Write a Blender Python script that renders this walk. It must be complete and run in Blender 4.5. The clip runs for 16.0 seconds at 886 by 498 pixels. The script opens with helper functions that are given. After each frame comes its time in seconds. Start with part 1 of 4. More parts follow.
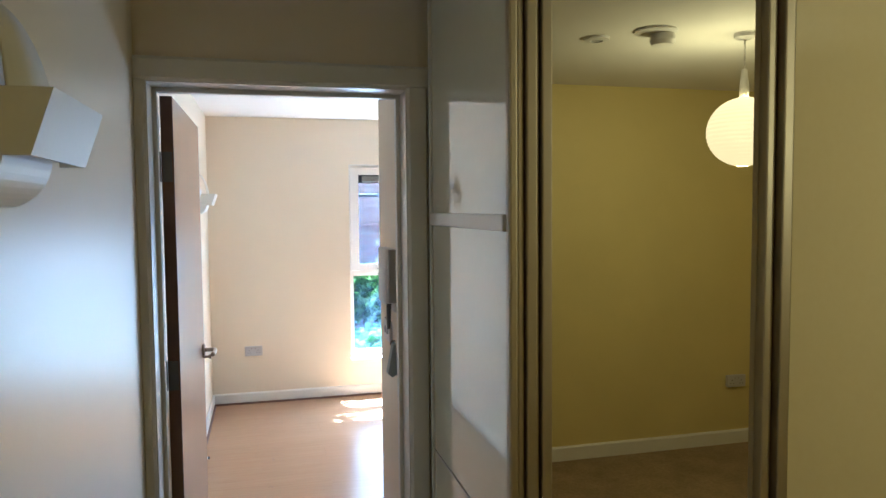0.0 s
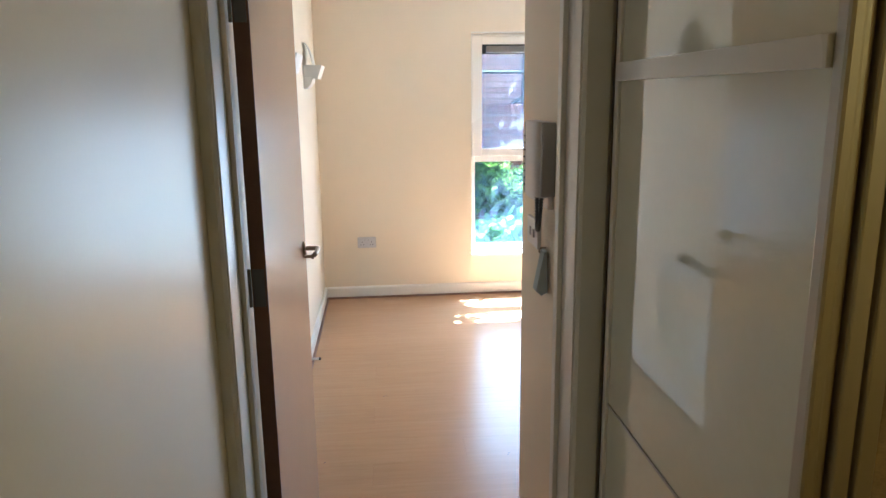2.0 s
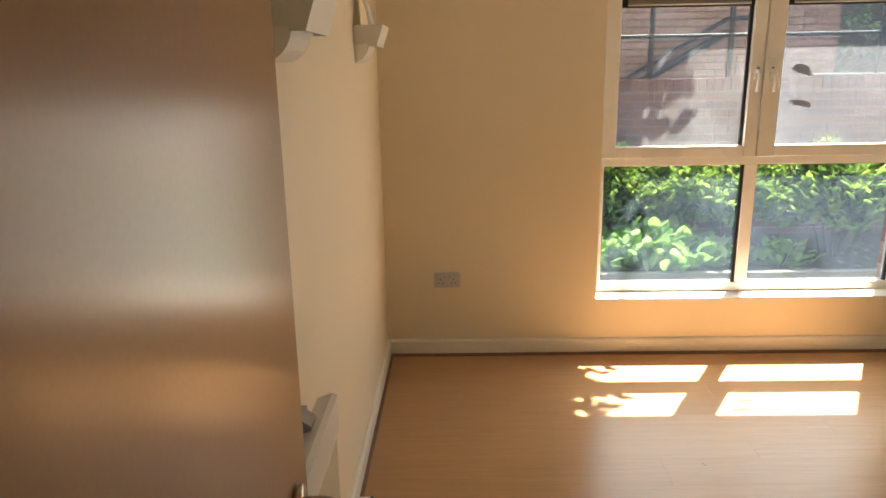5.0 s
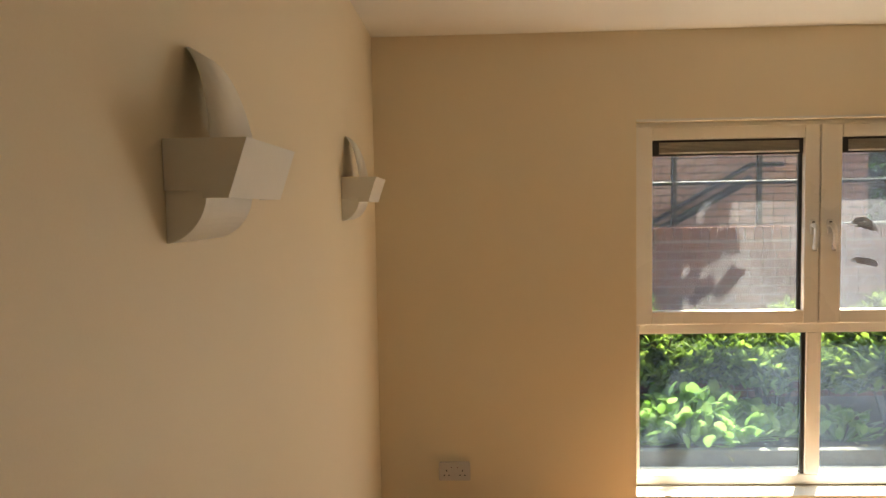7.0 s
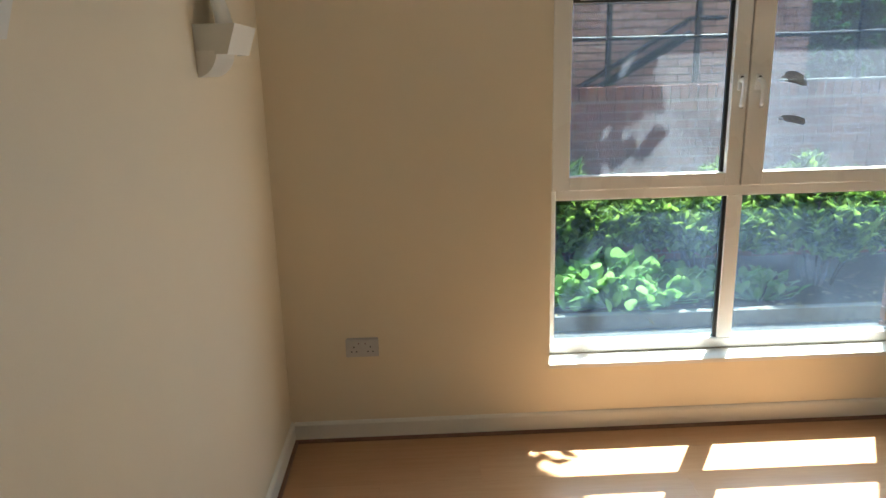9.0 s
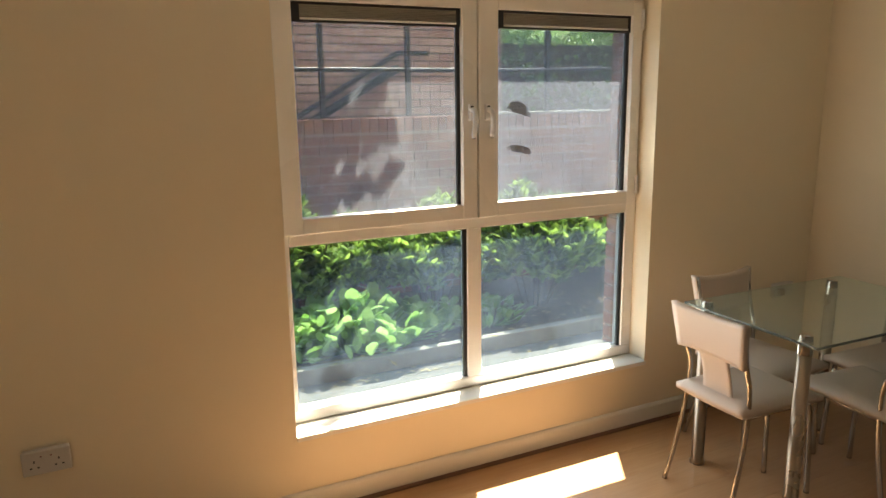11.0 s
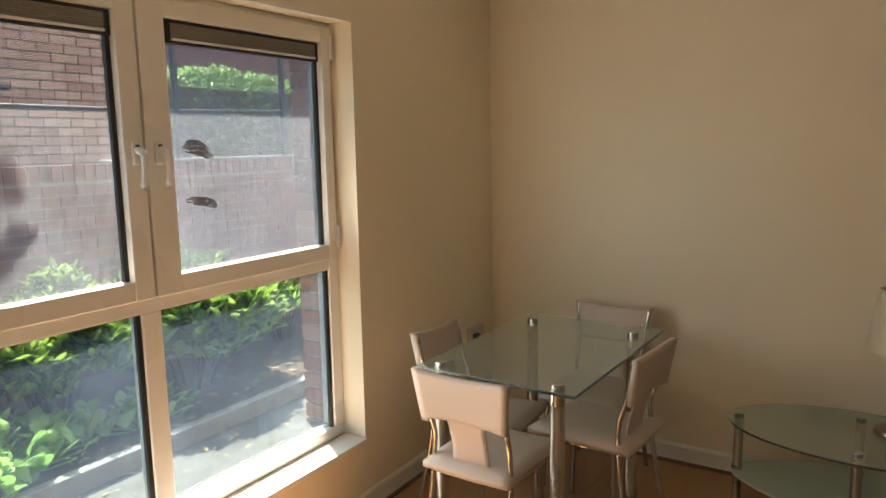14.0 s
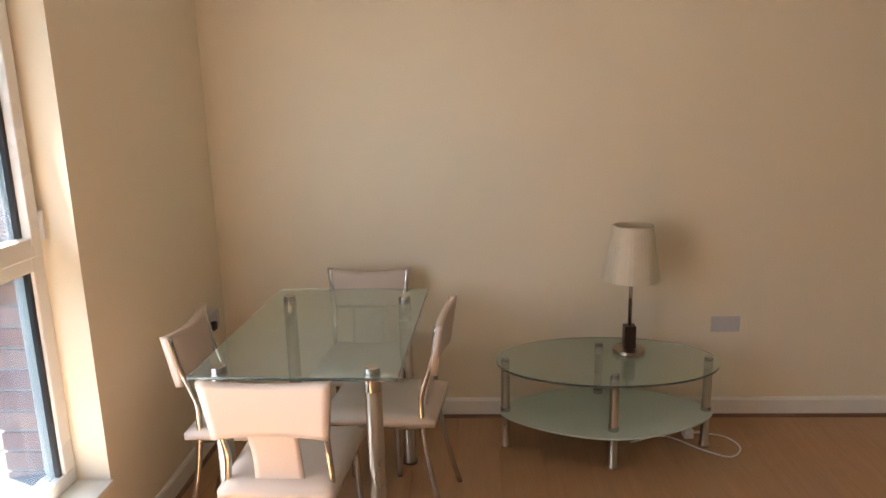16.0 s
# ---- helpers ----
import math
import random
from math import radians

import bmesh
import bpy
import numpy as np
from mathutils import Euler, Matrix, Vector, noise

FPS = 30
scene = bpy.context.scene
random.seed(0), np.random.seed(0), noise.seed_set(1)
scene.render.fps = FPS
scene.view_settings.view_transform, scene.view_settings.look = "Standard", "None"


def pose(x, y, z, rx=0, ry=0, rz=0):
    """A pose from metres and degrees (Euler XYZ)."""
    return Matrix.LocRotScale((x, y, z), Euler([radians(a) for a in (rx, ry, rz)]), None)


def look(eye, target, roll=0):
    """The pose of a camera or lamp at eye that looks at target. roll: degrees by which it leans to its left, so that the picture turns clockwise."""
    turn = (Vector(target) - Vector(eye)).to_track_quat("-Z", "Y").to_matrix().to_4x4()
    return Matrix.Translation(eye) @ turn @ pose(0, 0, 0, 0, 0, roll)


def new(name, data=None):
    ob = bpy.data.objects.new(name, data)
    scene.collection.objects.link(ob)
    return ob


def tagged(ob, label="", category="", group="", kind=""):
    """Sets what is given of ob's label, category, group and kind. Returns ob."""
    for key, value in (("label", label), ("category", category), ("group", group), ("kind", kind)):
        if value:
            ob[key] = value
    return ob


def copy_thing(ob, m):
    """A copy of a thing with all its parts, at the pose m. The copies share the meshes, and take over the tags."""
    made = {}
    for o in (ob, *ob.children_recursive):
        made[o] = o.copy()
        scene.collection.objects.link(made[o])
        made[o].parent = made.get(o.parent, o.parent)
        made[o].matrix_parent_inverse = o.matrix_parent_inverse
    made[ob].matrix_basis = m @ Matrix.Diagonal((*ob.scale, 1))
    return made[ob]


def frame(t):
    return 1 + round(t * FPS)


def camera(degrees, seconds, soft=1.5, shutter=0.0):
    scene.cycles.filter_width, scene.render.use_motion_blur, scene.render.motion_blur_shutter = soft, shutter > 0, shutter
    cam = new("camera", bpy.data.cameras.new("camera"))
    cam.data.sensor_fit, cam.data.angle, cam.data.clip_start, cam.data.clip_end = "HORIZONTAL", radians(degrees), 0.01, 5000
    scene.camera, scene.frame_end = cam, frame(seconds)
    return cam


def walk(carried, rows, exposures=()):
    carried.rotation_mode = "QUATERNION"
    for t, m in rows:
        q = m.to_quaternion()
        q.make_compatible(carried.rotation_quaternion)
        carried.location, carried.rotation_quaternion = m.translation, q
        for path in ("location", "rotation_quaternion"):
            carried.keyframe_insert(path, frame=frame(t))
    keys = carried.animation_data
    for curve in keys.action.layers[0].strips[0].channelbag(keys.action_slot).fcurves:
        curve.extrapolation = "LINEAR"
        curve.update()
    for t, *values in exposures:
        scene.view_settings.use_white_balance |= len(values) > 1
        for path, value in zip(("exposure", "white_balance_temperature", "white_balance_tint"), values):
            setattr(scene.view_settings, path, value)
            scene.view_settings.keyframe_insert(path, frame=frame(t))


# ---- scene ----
cam = camera(64.8, 16.0)
PATH = [
    (0, (0.469, -6.307, 1.699), (0.963, -4.372, 1.583), -0.5),
    (0.5, (0.461, -6.265, 1.696), (0.814, -4.301, 1.564), -0.5),
    (1, (0.469, -6.102, 1.684), (0.739, -4.129, 1.497), -0.7),
    (1.5, (0.457, -5.854, 1.653), (0.672, -3.888, 1.354), -0.7),
    (2, (0.481, -5.586, 1.619), (0.652, -3.640, 1.190), -0.7),
    (2.5, (0.506, -5.278, 1.633), (0.623, -3.348, 1.123), -0.3),
    (3, (0.486, -4.979, 1.629), (0.538, -3.053, 1.091), -0.6),
    (3.2, (0.482, -4.868, 1.637), (0.516, -2.943, 1.094), -0.9),
    (5.5, (0.407, -3.625, 1.663), (0.359, -1.681, 1.196), -0.9),
    (6, (0.425, -3.452, 1.711), (0.374, -1.48, 1.382), -0.9),
    (6.5, (0.425, -3.317, 1.723), (0.368, -1.326, 1.542), -1.0),
    (7, (0.429, -3.254, 1.713), (0.359, -1.259, 1.594), -1.0),
    (7.5, (0.464, -3.194, 1.673), (0.388, -1.198, 1.572), -1.1),
    (8, (0.502, -3.144, 1.634), (0.428, -1.149, 1.519), -1.1),
    (8.5, (0.549, -3.089, 1.599), (0.501, -1.106, 1.341), -1.3),
    (9, (0.63, -2.988, 1.679), (0.695, -1.052, 1.18), -1.5),
    (9.5, (0.681, -2.856, 1.687), (0.999, -0.961, 1.133), -1.8),
    (10, (0.633, -2.747, 1.619), (1.221, -0.907, 1.101), -1.3),
    (12.5, (0.667, -2.291, 1.702), (1.721, -0.621, 1.382), -1.1),
    (13, (0.685, -2.167, 1.682), (1.926, -0.63, 1.37), -1.1),
    (13.5, (0.687, -2.01, 1.653), (2.185, -0.721, 1.345), -1.0),
    (14, (0.735, -1.846, 1.605), (2.405, -0.788, 1.306), -1.0),
    (14.5, (0.791, -1.677, 1.589), (2.584, -0.842, 1.291), -1.1),
    (15, (0.843, -1.559, 1.567), (2.715, -0.936, 1.236), -1.2),
    (15.5, (0.861, -1.411, 1.573), (2.78, -1.007, 1.182), -1.5),
    (16, (0.894, -1.251, 1.595), (2.844, -1.158, 1.159), -1.4),
]
EXPOSURE = [(0.0, 6.1, 4500, 5), (1.0, 6.1, 4600, 5), (2.0, 5.95, 4950, 6), (3.2, 5.75, 5050, 7), (5.3, 4.47, 8500, 11), (6.5, 4.32, 8900, 11), (7.5, 4.32, 7600, 9),
            (8.5, 4.25, 5850, 2), (9.0, 4.22, 6100, 2), (9.5, 4.1, 7300, 8), (10.0, 4.18, 7700, 10), (12.4, 4.05, 7700, 9), (13.5, 4.06, 7600, 10),
            (14.5, 4.26, 7900, 14), (15.0, 4.37, 8700, 20), (15.5, 4.5, 8900, 23), (16.0, 4.82, 6900, 17)]
walk(cam, [(t, look(eye, target, roll)) for t, eye, target, roll in PATH], EXPOSURE)

# ---- light ----
world = bpy.data.worlds.new("world")
scene.world = world
world.use_nodes = True
wn = world.node_tree
sky = wn.nodes.new("ShaderNodeTexSky")
sky.sky_type = "NISHITA"
sky.sun_disc = False
SUN_WAY = Vector((0.62, 1.0, 1.88)).normalized()
sky.sun_elevation = math.asin(SUN_WAY.z)
sky.sun_rotation = math.atan2(SUN_WAY.x, SUN_WAY.y)
wn.links.new(sky.outputs[0], wn.nodes["Background"].inputs[0])
wn.nodes["Background"].inputs[1].default_value = 0.15

sun_data = bpy.data.lights.new("sun", "SUN")
sun_data.energy = 2.2
sun_data.angle = radians(0.53)
sun_data.color = (1.0, 0.95, 0.87)
sun = new("sun", sun_data)
sun.matrix_world = look(SUN_WAY * 20, (0, 0, 0))

window_sky = bpy.data.lights.new("window_sky", "AREA")
window_sky.shape = "RECTANGLE"
window_sky.size, window_sky.size_y = 1.68, 1.10
window_sky.energy = 0.77
window_sky.color = (0.88, 0.95, 1.0)
wsky = new("window_sky_light", window_sky)
wsky.matrix_world = look((2.1, -0.015, 0.92), (2.1, -1.0, 1.02))

bulb_data = bpy.data.lights.new("bulb", "POINT")
bulb_data.energy = 0.24
bulb_data.color = (1.0, 0.74, 0.28)
bulb_data.shadow_soft_size = 0.05
bulb = new("bulb_light", bulb_data)
bulb.location = (2.655, -6.11, 2.04)


# ---- materials ----
def base(name):
    m = bpy.data.materials.new(name)
    m.use_nodes = True
    return m, m.node_tree, m.node_tree.nodes["Principled BSDF"]


def coords(nt, scale=(1, 1, 1)):
    tc = nt.nodes.new("ShaderNodeTexCoord")
    mp = nt.nodes.new("ShaderNodeMapping")
    mp.inputs["Scale"].default_value = scale
    nt.links.new(tc.outputs["Object"], mp.inputs[0])
    return mp.outputs[0]


def noise_tex(nt, vec, scale, detail=3.0, rough=0.55):
    n = nt.nodes.new("ShaderNodeTexNoise")
    n.inputs["Scale"].default_value = scale
    n.inputs["Detail"].default_value = detail
    n.inputs["Roughness"].default_value = rough
    nt.links.new(vec, n.inputs["Vector"])
    return n.outputs[0]


def ramp(nt, fac, stops):
    r = nt.nodes.new("ShaderNodeValToRGB")
    e = r.color_ramp.elements
    while len(e) < len(stops):
        e.new(0.5)
    for el, (p, c) in zip(e, stops):
        el.position = p
        el.color = (*c, 1)
    nt.links.new(fac, r.inputs[0])
    return r.outputs[0]


def mixc(nt, fac, a, b, mode="MIX"):
    m = nt.nodes.new("ShaderNodeMix")
    m.data_type = "RGBA"
    m.blend_type = mode
    for val, sock in ((fac, m.inputs[0]), (a, m.inputs[6]), (b, m.inputs[7])):
        if isinstance(val, (int, float)):
            sock.default_value = val
        elif isinstance(val, tuple):
            sock.default_value = (*val, 1)
        else:
            nt.links.new(val, sock)
    return m.outputs[2]


def bump(nt, bsdf, height, strength, dist=0.002):
    b = nt.nodes.new("ShaderNodeBump")
    b.inputs["Strength"].default_value = strength
    b.inputs["Distance"].default_value = dist
    nt.links.new(height, b.inputs["Height"])
    nt.links.new(b.outputs[0], bsdf.inputs["Normal"])


def scaled(c, k):
    return tuple(min(1.0, v * k) for v in c)


def paint(name, colour, rough=0.5, vary=0.05, grain=180.0, relief=0.15, metal=0.0, big=1.3, coat=0.0):
    """Painted, plastic or plaster surface with a slow drift of tone, a fine grain and slight relief."""
    m, nt, b = base(name)
    v = coords(nt)
    n1 = noise_tex(nt, v, big, 4)
    n2 = noise_tex(nt, v, grain, 2)
    c1 = ramp(nt, n1, [(0.05, scaled(colour, 1 - 2 * vary)), (0.95, scaled(colour, 1 + 2 * vary))])
    c2 = mixc(nt, 0.06, c1, n2, "OVERLAY")
    nt.links.new(c2, b.inputs["Base Color"])
    b.inputs["Metallic"].default_value = metal
    rr = nt.nodes.new("ShaderNodeMapRange")
    rr.inputs[3].default_value = max(0.02, rough * 0.85)
    rr.inputs[4].default_value = min(1.0, rough * 1.15)
    nt.links.new(n1, rr.inputs[0])
    nt.links.new(rr.outputs[0], b.inputs["Roughness"])
    b.inputs["Coat Weight"].default_value = coat
    b.inputs["Coat Roughness"].default_value = 0.2
    if relief:
        bump(nt, b, n2, relief, 0.0008)
    return m


def metal(name, colour, rough):
    m, nt, b = base(name)
    v = coords(nt)
    n = noise_tex(nt, v, 6, 3)
    rr = nt.nodes.new("ShaderNodeMapRange")
    rr.inputs[3].default_value = rough * 0.85
    rr.inputs[4].default_value = rough * 1.2
    nt.links.new(n, rr.inputs[0])
    nt.links.new(rr.outputs[0], b.inputs["Roughness"])
    nt.links.new(ramp(nt, n, [(0.2, scaled(colour, 0.9)), (0.8, colour)]), b.inputs["Base Color"])
    b.inputs["Metallic"].default_value = 1.0
    return m


def laminate():
    m, nt, b = base("laminate_beech")
    oi = nt.nodes.new("ShaderNodeObjectInfo")
    tc = nt.nodes.new("ShaderNodeTexCoord")
    add = nt.nodes.new("ShaderNodeVectorMath")
    add.operation = "ADD"
    sc = nt.nodes.new("ShaderNodeVectorMath")
    sc.operation = "SCALE"
    sc.inputs[0].default_value = (7.3, 3.1, 1.7)
    nt.links.new(oi.outputs["Random"], sc.inputs["Scale"])
    nt.links.new(tc.outputs["Object"], add.inputs[0])
    nt.links.new(sc.outputs[0], add.inputs[1])
    mp = nt.nodes.new("ShaderNodeMapping")
    mp.inputs["Scale"].default_value = (1.2, 22, 1)
    nt.links.new(add.outputs[0], mp.inputs[0])
    g = noise_tex(nt, mp.outputs[0], 2.2, 6, 0.62)
    mp2 = nt.nodes.new("ShaderNodeMapping")
    mp2.inputs["Scale"].default_value = (9, 160, 1)
    nt.links.new(add.outputs[0], mp2.inputs[0])
    f = noise_tex(nt, mp2.outputs[0], 1.6, 3)
    c = ramp(nt, g, [(0.25, (0.42, 0.245, 0.127)), (0.55, (0.46, 0.272, 0.145)), (0.8, (0.485, 0.295, 0.160))])
    c = mixc(nt, 0.08, c, f, "OVERLAY")
    tone = ramp(nt, oi.outputs["Random"], [(0.0, (0.965, 0.96, 0.955)), (1.0, (1.0, 1.0, 1.0))])
    c = mixc(nt, 1.0, c, tone, "MULTIPLY")
    nt.links.new(c, b.inputs["Base Color"])
    rr = nt.nodes.new("ShaderNodeMapRange")
    rr.inputs[3].default_value = 0.24
    rr.inputs[4].default_value = 0.28
    nt.links.new(g, rr.inputs[0])
    nt.links.new(rr.outputs[0], b.inputs["Roughness"])
    b.inputs["Specular IOR Level"].default_value = 0.38
    return m


def glass(name, colour=(0.95, 0.98, 0.97), rough=0.0):
    m, nt, b = base(name)
    b.inputs["Base Color"].default_value = (*colour, 1)
    b.inputs["Transmission Weight"].default_value = 1.0
    b.inputs["Roughness"].default_value = rough
    b.inputs["IOR"].default_value = 1.45
    return m


def dusty_pane(name, low, high, scale, streak, gx=0.0, x0=0.0, gz=0.0, z0=0.0, tone=(0.60, 0.68, 0.80), view_level=1.0):
    """Pane tinted to dim the view outside, with dried-on dust that scatters the sun; the dust lies in drifts."""
    m, nt, b = base(name)
    nt.nodes.remove(b)
    out = nt.nodes["Material Output"]
    v = coords(nt)
    vs = coords(nt, streak)
    drift = noise_tex(nt, v, scale, 5, 0.6)
    fine = noise_tex(nt, vs, 55, 5, 0.75)
    sep = nt.nodes.new("ShaderNodeSeparateXYZ")
    nt.links.new(v, sep.inputs[0])
    for out_name, k, o in (("X", gx, x0), ("Z", gz, z0)):
        sub = nt.nodes.new("ShaderNodeMath")
        sub.operation = "SUBTRACT"
        nt.links.new(sep.outputs[out_name], sub.inputs[0])
        sub.inputs[1].default_value = o
        mad = nt.nodes.new("ShaderNodeMath")
        mad.operation = "MULTIPLY_ADD"
        nt.links.new(sub.outputs[0], mad.inputs[0])
        mad.inputs[1].default_value = k
        nt.links.new(drift, mad.inputs[2])
        drift = mad.outputs[0]
    f1 = nt.nodes.new("ShaderNodeMapRange")
    f1.inputs[1].default_value, f1.inputs[2].default_value = 0.38, 0.68
    f1.inputs[3].default_value, f1.inputs[4].default_value = low, high
    nt.links.new(drift, f1.inputs[0])
    f2 = nt.nodes.new("ShaderNodeMapRange")
    f2.inputs[1].default_value, f2.inputs[2].default_value = 0.3, 0.7
    f2.inputs[3].default_value, f2.inputs[4].default_value = 0.55, 1.35
    nt.links.new(fine, f2.inputs[0])
    mul = nt.nodes.new("ShaderNodeMath")
    mul.operation = "MULTIPLY"
    nt.links.new(f1.outputs[0], mul.inputs[0])
    nt.links.new(f2.outputs[0], mul.inputs[1])
    cells = nt.nodes.new("ShaderNodeTexVoronoi")
    cells.inputs["Scale"].default_value = 165
    nt.links.new(v, cells.inputs["Vector"])
    spot = nt.nodes.new("ShaderNodeMapRange")
    spot.inputs[1].default_value, spot.inputs[2].default_value = 0.16, 0.30
    spot.inputs[3].default_value, spot.inputs[4].default_value = 3.0, 0.82
    nt.links.new(cells.outputs["Distance"], spot.inputs[0])
    dotted = nt.nodes.new("ShaderNodeMath")
    dotted.operation = "MULTIPLY"
    nt.links.new(mul.outputs[0], dotted.inputs[0])
    nt.links.new(spot.outputs[0], dotted.inputs[1])
    mul = dotted
    # Grey tint lowers the outdoor brightness against the room; the glass itself is untinted.
    clear = nt.nodes.new("ShaderNodeBsdfTransparent")
    clear.inputs[0].default_value = (0.50 * view_level, 0.545 * view_level, 0.545 * view_level, 1)
    gloss = nt.nodes.new("ShaderNodeBsdfGlossy")
    gloss.inputs["Roughness"].default_value = 0.02
    lw = nt.nodes.new("ShaderNodeLayerWeight")
    lw.inputs[0].default_value = 0.25
    fr = nt.nodes.new("ShaderNodeMath")
    fr.operation = "MULTIPLY_ADD"
    nt.links.new(lw.outputs["Facing"], fr.inputs[0])
    fr.inputs[1].default_value, fr.inputs[2].default_value = 0.10, 0.012
    pane = nt.nodes.new("ShaderNodeMixShader")
    nt.links.new(fr.outputs[0], pane.inputs[0])
    nt.links.new(clear.outputs[0], pane.inputs[1])
    nt.links.new(gloss.outputs[0], pane.inputs[2])
    dust = nt.nodes.new("ShaderNodeBsdfTranslucent")
    dust.inputs[0].default_value = (*tone, 1)
    mx = nt.nodes.new("ShaderNodeMixShader")
    nt.links.new(mul.outputs[0], mx.inputs[0])
    nt.links.new(pane.outputs[0], mx.inputs[1])
    nt.links.new(dust.outputs[0], mx.inputs[2])
    nt.links.new(mx.outputs[0], out.inputs[0])
    return m


def brick_mat(name, dark, mid, light, rnd="object"):
    m, nt, b = base(name)
    v = coords(nt)
    if rnd == "object":
        r = nt.nodes.new("ShaderNodeObjectInfo").outputs["Random"]
    else:
        r = nt.nodes.new("ShaderNodeNewGeometry").outputs["Random Per Island"]
    n = noise_tex(nt, v, 40, 5)
    n2 = noise_tex(nt, v, 2.0, 4)
    c = ramp(nt, r, [(0.0, dark), (0.5, mid), (1.0, light)])
    c = mixc(nt, 0.35, c, n, "OVERLAY")
    c = mixc(nt, 0.30, c, n2, "OVERLAY")
    nt.links.new(c, b.inputs["Base Color"])
    b.inputs["Roughness"].default_value = 0.9
    bump(nt, b, n, 0.5, 0.004)
    return m


def leafy(name, dark, light, trans=0.35):
    m, nt, b = base(name)
    r = nt.nodes.new("ShaderNodeNewGeometry").outputs["Random Per Island"]
    v = coords(nt)
    n = noise_tex(nt, v, 25, 3)
    c = ramp(nt, r, [(0.0, dark), (1.0, light)])
    c = mixc(nt, 0.25, c, n, "OVERLAY")
    nt.links.new(c, b.inputs["Base Color"])
    b.inputs["Roughness"].default_value = 0.45
    tr = nt.nodes.new("ShaderNodeBsdfTranslucent")
    nt.links.new(c, tr.inputs[0])
    mx = nt.nodes.new("ShaderNodeMixShader")
    mx.inputs[0].default_value = trans
    nt.links.new(b.outputs[0], mx.inputs[1])
    nt.links.new(tr.outputs[0], mx.inputs[2])
    nt.links.new(mx.outputs[0], nt.nodes["Material Output"].inputs[0])
    return m


def earth(name, a, c2, scale, relief=0.6):
    m, nt, b = base(name)
    v = coords(nt)
    n = noise_tex(nt, v, scale, 6, 0.65)
    n2 = noise_tex(nt, v, scale * 9, 4, 0.7)
    c = ramp(nt, n, [(0.3, a), (0.7, c2)])
    c = mixc(nt, 0.4, c, n2, "OVERLAY")
    nt.links.new(c, b.inputs["Base Color"])
    b.inputs["Roughness"].default_value = 0.95
    bump(nt, b, n2, relief, 0.01)
    return m


M_WALL = paint("cream_emulsion", (0.81, 0.715, 0.56), 0.55, 0.025, 220, 0.2)
M_WALL_SHEEN = paint("cream_satin_paint", (0.86, 0.79, 0.66), 0.28, 0.004, 160, 0.0, big=0.5)
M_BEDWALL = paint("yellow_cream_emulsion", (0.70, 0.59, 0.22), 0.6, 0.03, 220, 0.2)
M_CEIL = paint("white_ceiling_paint", (0.80, 0.78, 0.74), 0.8, 0.02, 200, 0.25)
M_GLOSS = paint("white_gloss_woodwork", (0.77, 0.75, 0.70), 0.3, 0.03, 120, 0.06)
M_DOOR = paint("beech_veneer_door", (0.50, 0.325, 0.205), 0.22, 0.03, 140, 0.0)
M_DOOREDGE = paint("brown_hardwood_edge", (0.17, 0.085, 0.05), 0.5, 0.2, 90, 0.3, big=8)
M_PVC = paint("white_pvc", (0.80, 0.78, 0.75), 0.28, 0.02, 90, 0.03)
M_BLACK = paint("black_gasket", (0.012, 0.012, 0.014), 0.5, 0.1, 90, 0.1)
M_PLEAT = paint("grey_pleated_blind", (0.42, 0.40, 0.37), 0.8, 0.06, 300, 0.3)
M_PLASTIC = paint("white_plastic", (0.72, 0.71, 0.71), 0.35, 0.02, 90, 0.03)
M_SOCKET = paint("aged_socket_plastic", (0.56, 0.54, 0.54), 0.4, 0.03, 70, 0.04)
M_SOCKET_MARK = paint("dark_red_mark", (0.16, 0.03, 0.025), 0.5, 0.02, 90, 0.02)
M_GREYPLASTIC = paint("grey_plastic", (0.35, 0.35, 0.36), 0.4, 0.04, 90, 0.05)
M_CORD = paint("dark_grey_cord", (0.09, 0.10, 0.11), 0.45, 0.05, 90, 0.05)
M_PAPER = paint("grey_paper", (0.40, 0.45, 0.47), 0.7, 0.06, 60, 0.1)
M_CHROME = metal("chrome", (0.55, 0.545, 0.54), 0.14)
M_STEEL = metal("brushed_steel", (0.38, 0.31, 0.25), 0.28)
M_HINGE = metal("dark_steel", (0.16, 0.15, 0.14), 0.35)
M_BRONZE = metal("bronze_anodised", (0.54, 0.50, 0.42), 0.5)
M_DARKWOOD = paint("dark_wood_block", (0.035, 0.016, 0.012), 0.35, 0.15, 90, 0.1, big=20)
M_LEATHER = paint("cream_leatherette", (0.56, 0.465, 0.40), 0.42, 0.03, 260, 0.25)
M_SHADE = leafy("cream_fabric_shade", (0.82, 0.75, 0.62), (0.84, 0.77, 0.64), 0.3)
M_SCONCE = paint("white_plaster_sconce", (0.76, 0.74, 0.69), 0.5, 0.03, 120, 0.12)
M_OPAL = leafy("opal_glass", (0.90, 0.88, 0.83), (0.90, 0.88, 0.83), 0.16)
M_FLOOR = laminate()
M_UNDER = paint("floor_joint", (0.36, 0.22, 0.12), 0.8, 0.05, 60, 0.0)
M_CARPET = earth("brown_carpet", (0.24, 0.17, 0.09), (0.34, 0.25, 0.14), 5, 0.8)
M_WHITEGLASS = paint("white_back_painted_glass", (0.72, 0.73, 0.62), 0.012, 0.01, 50, 0.0)
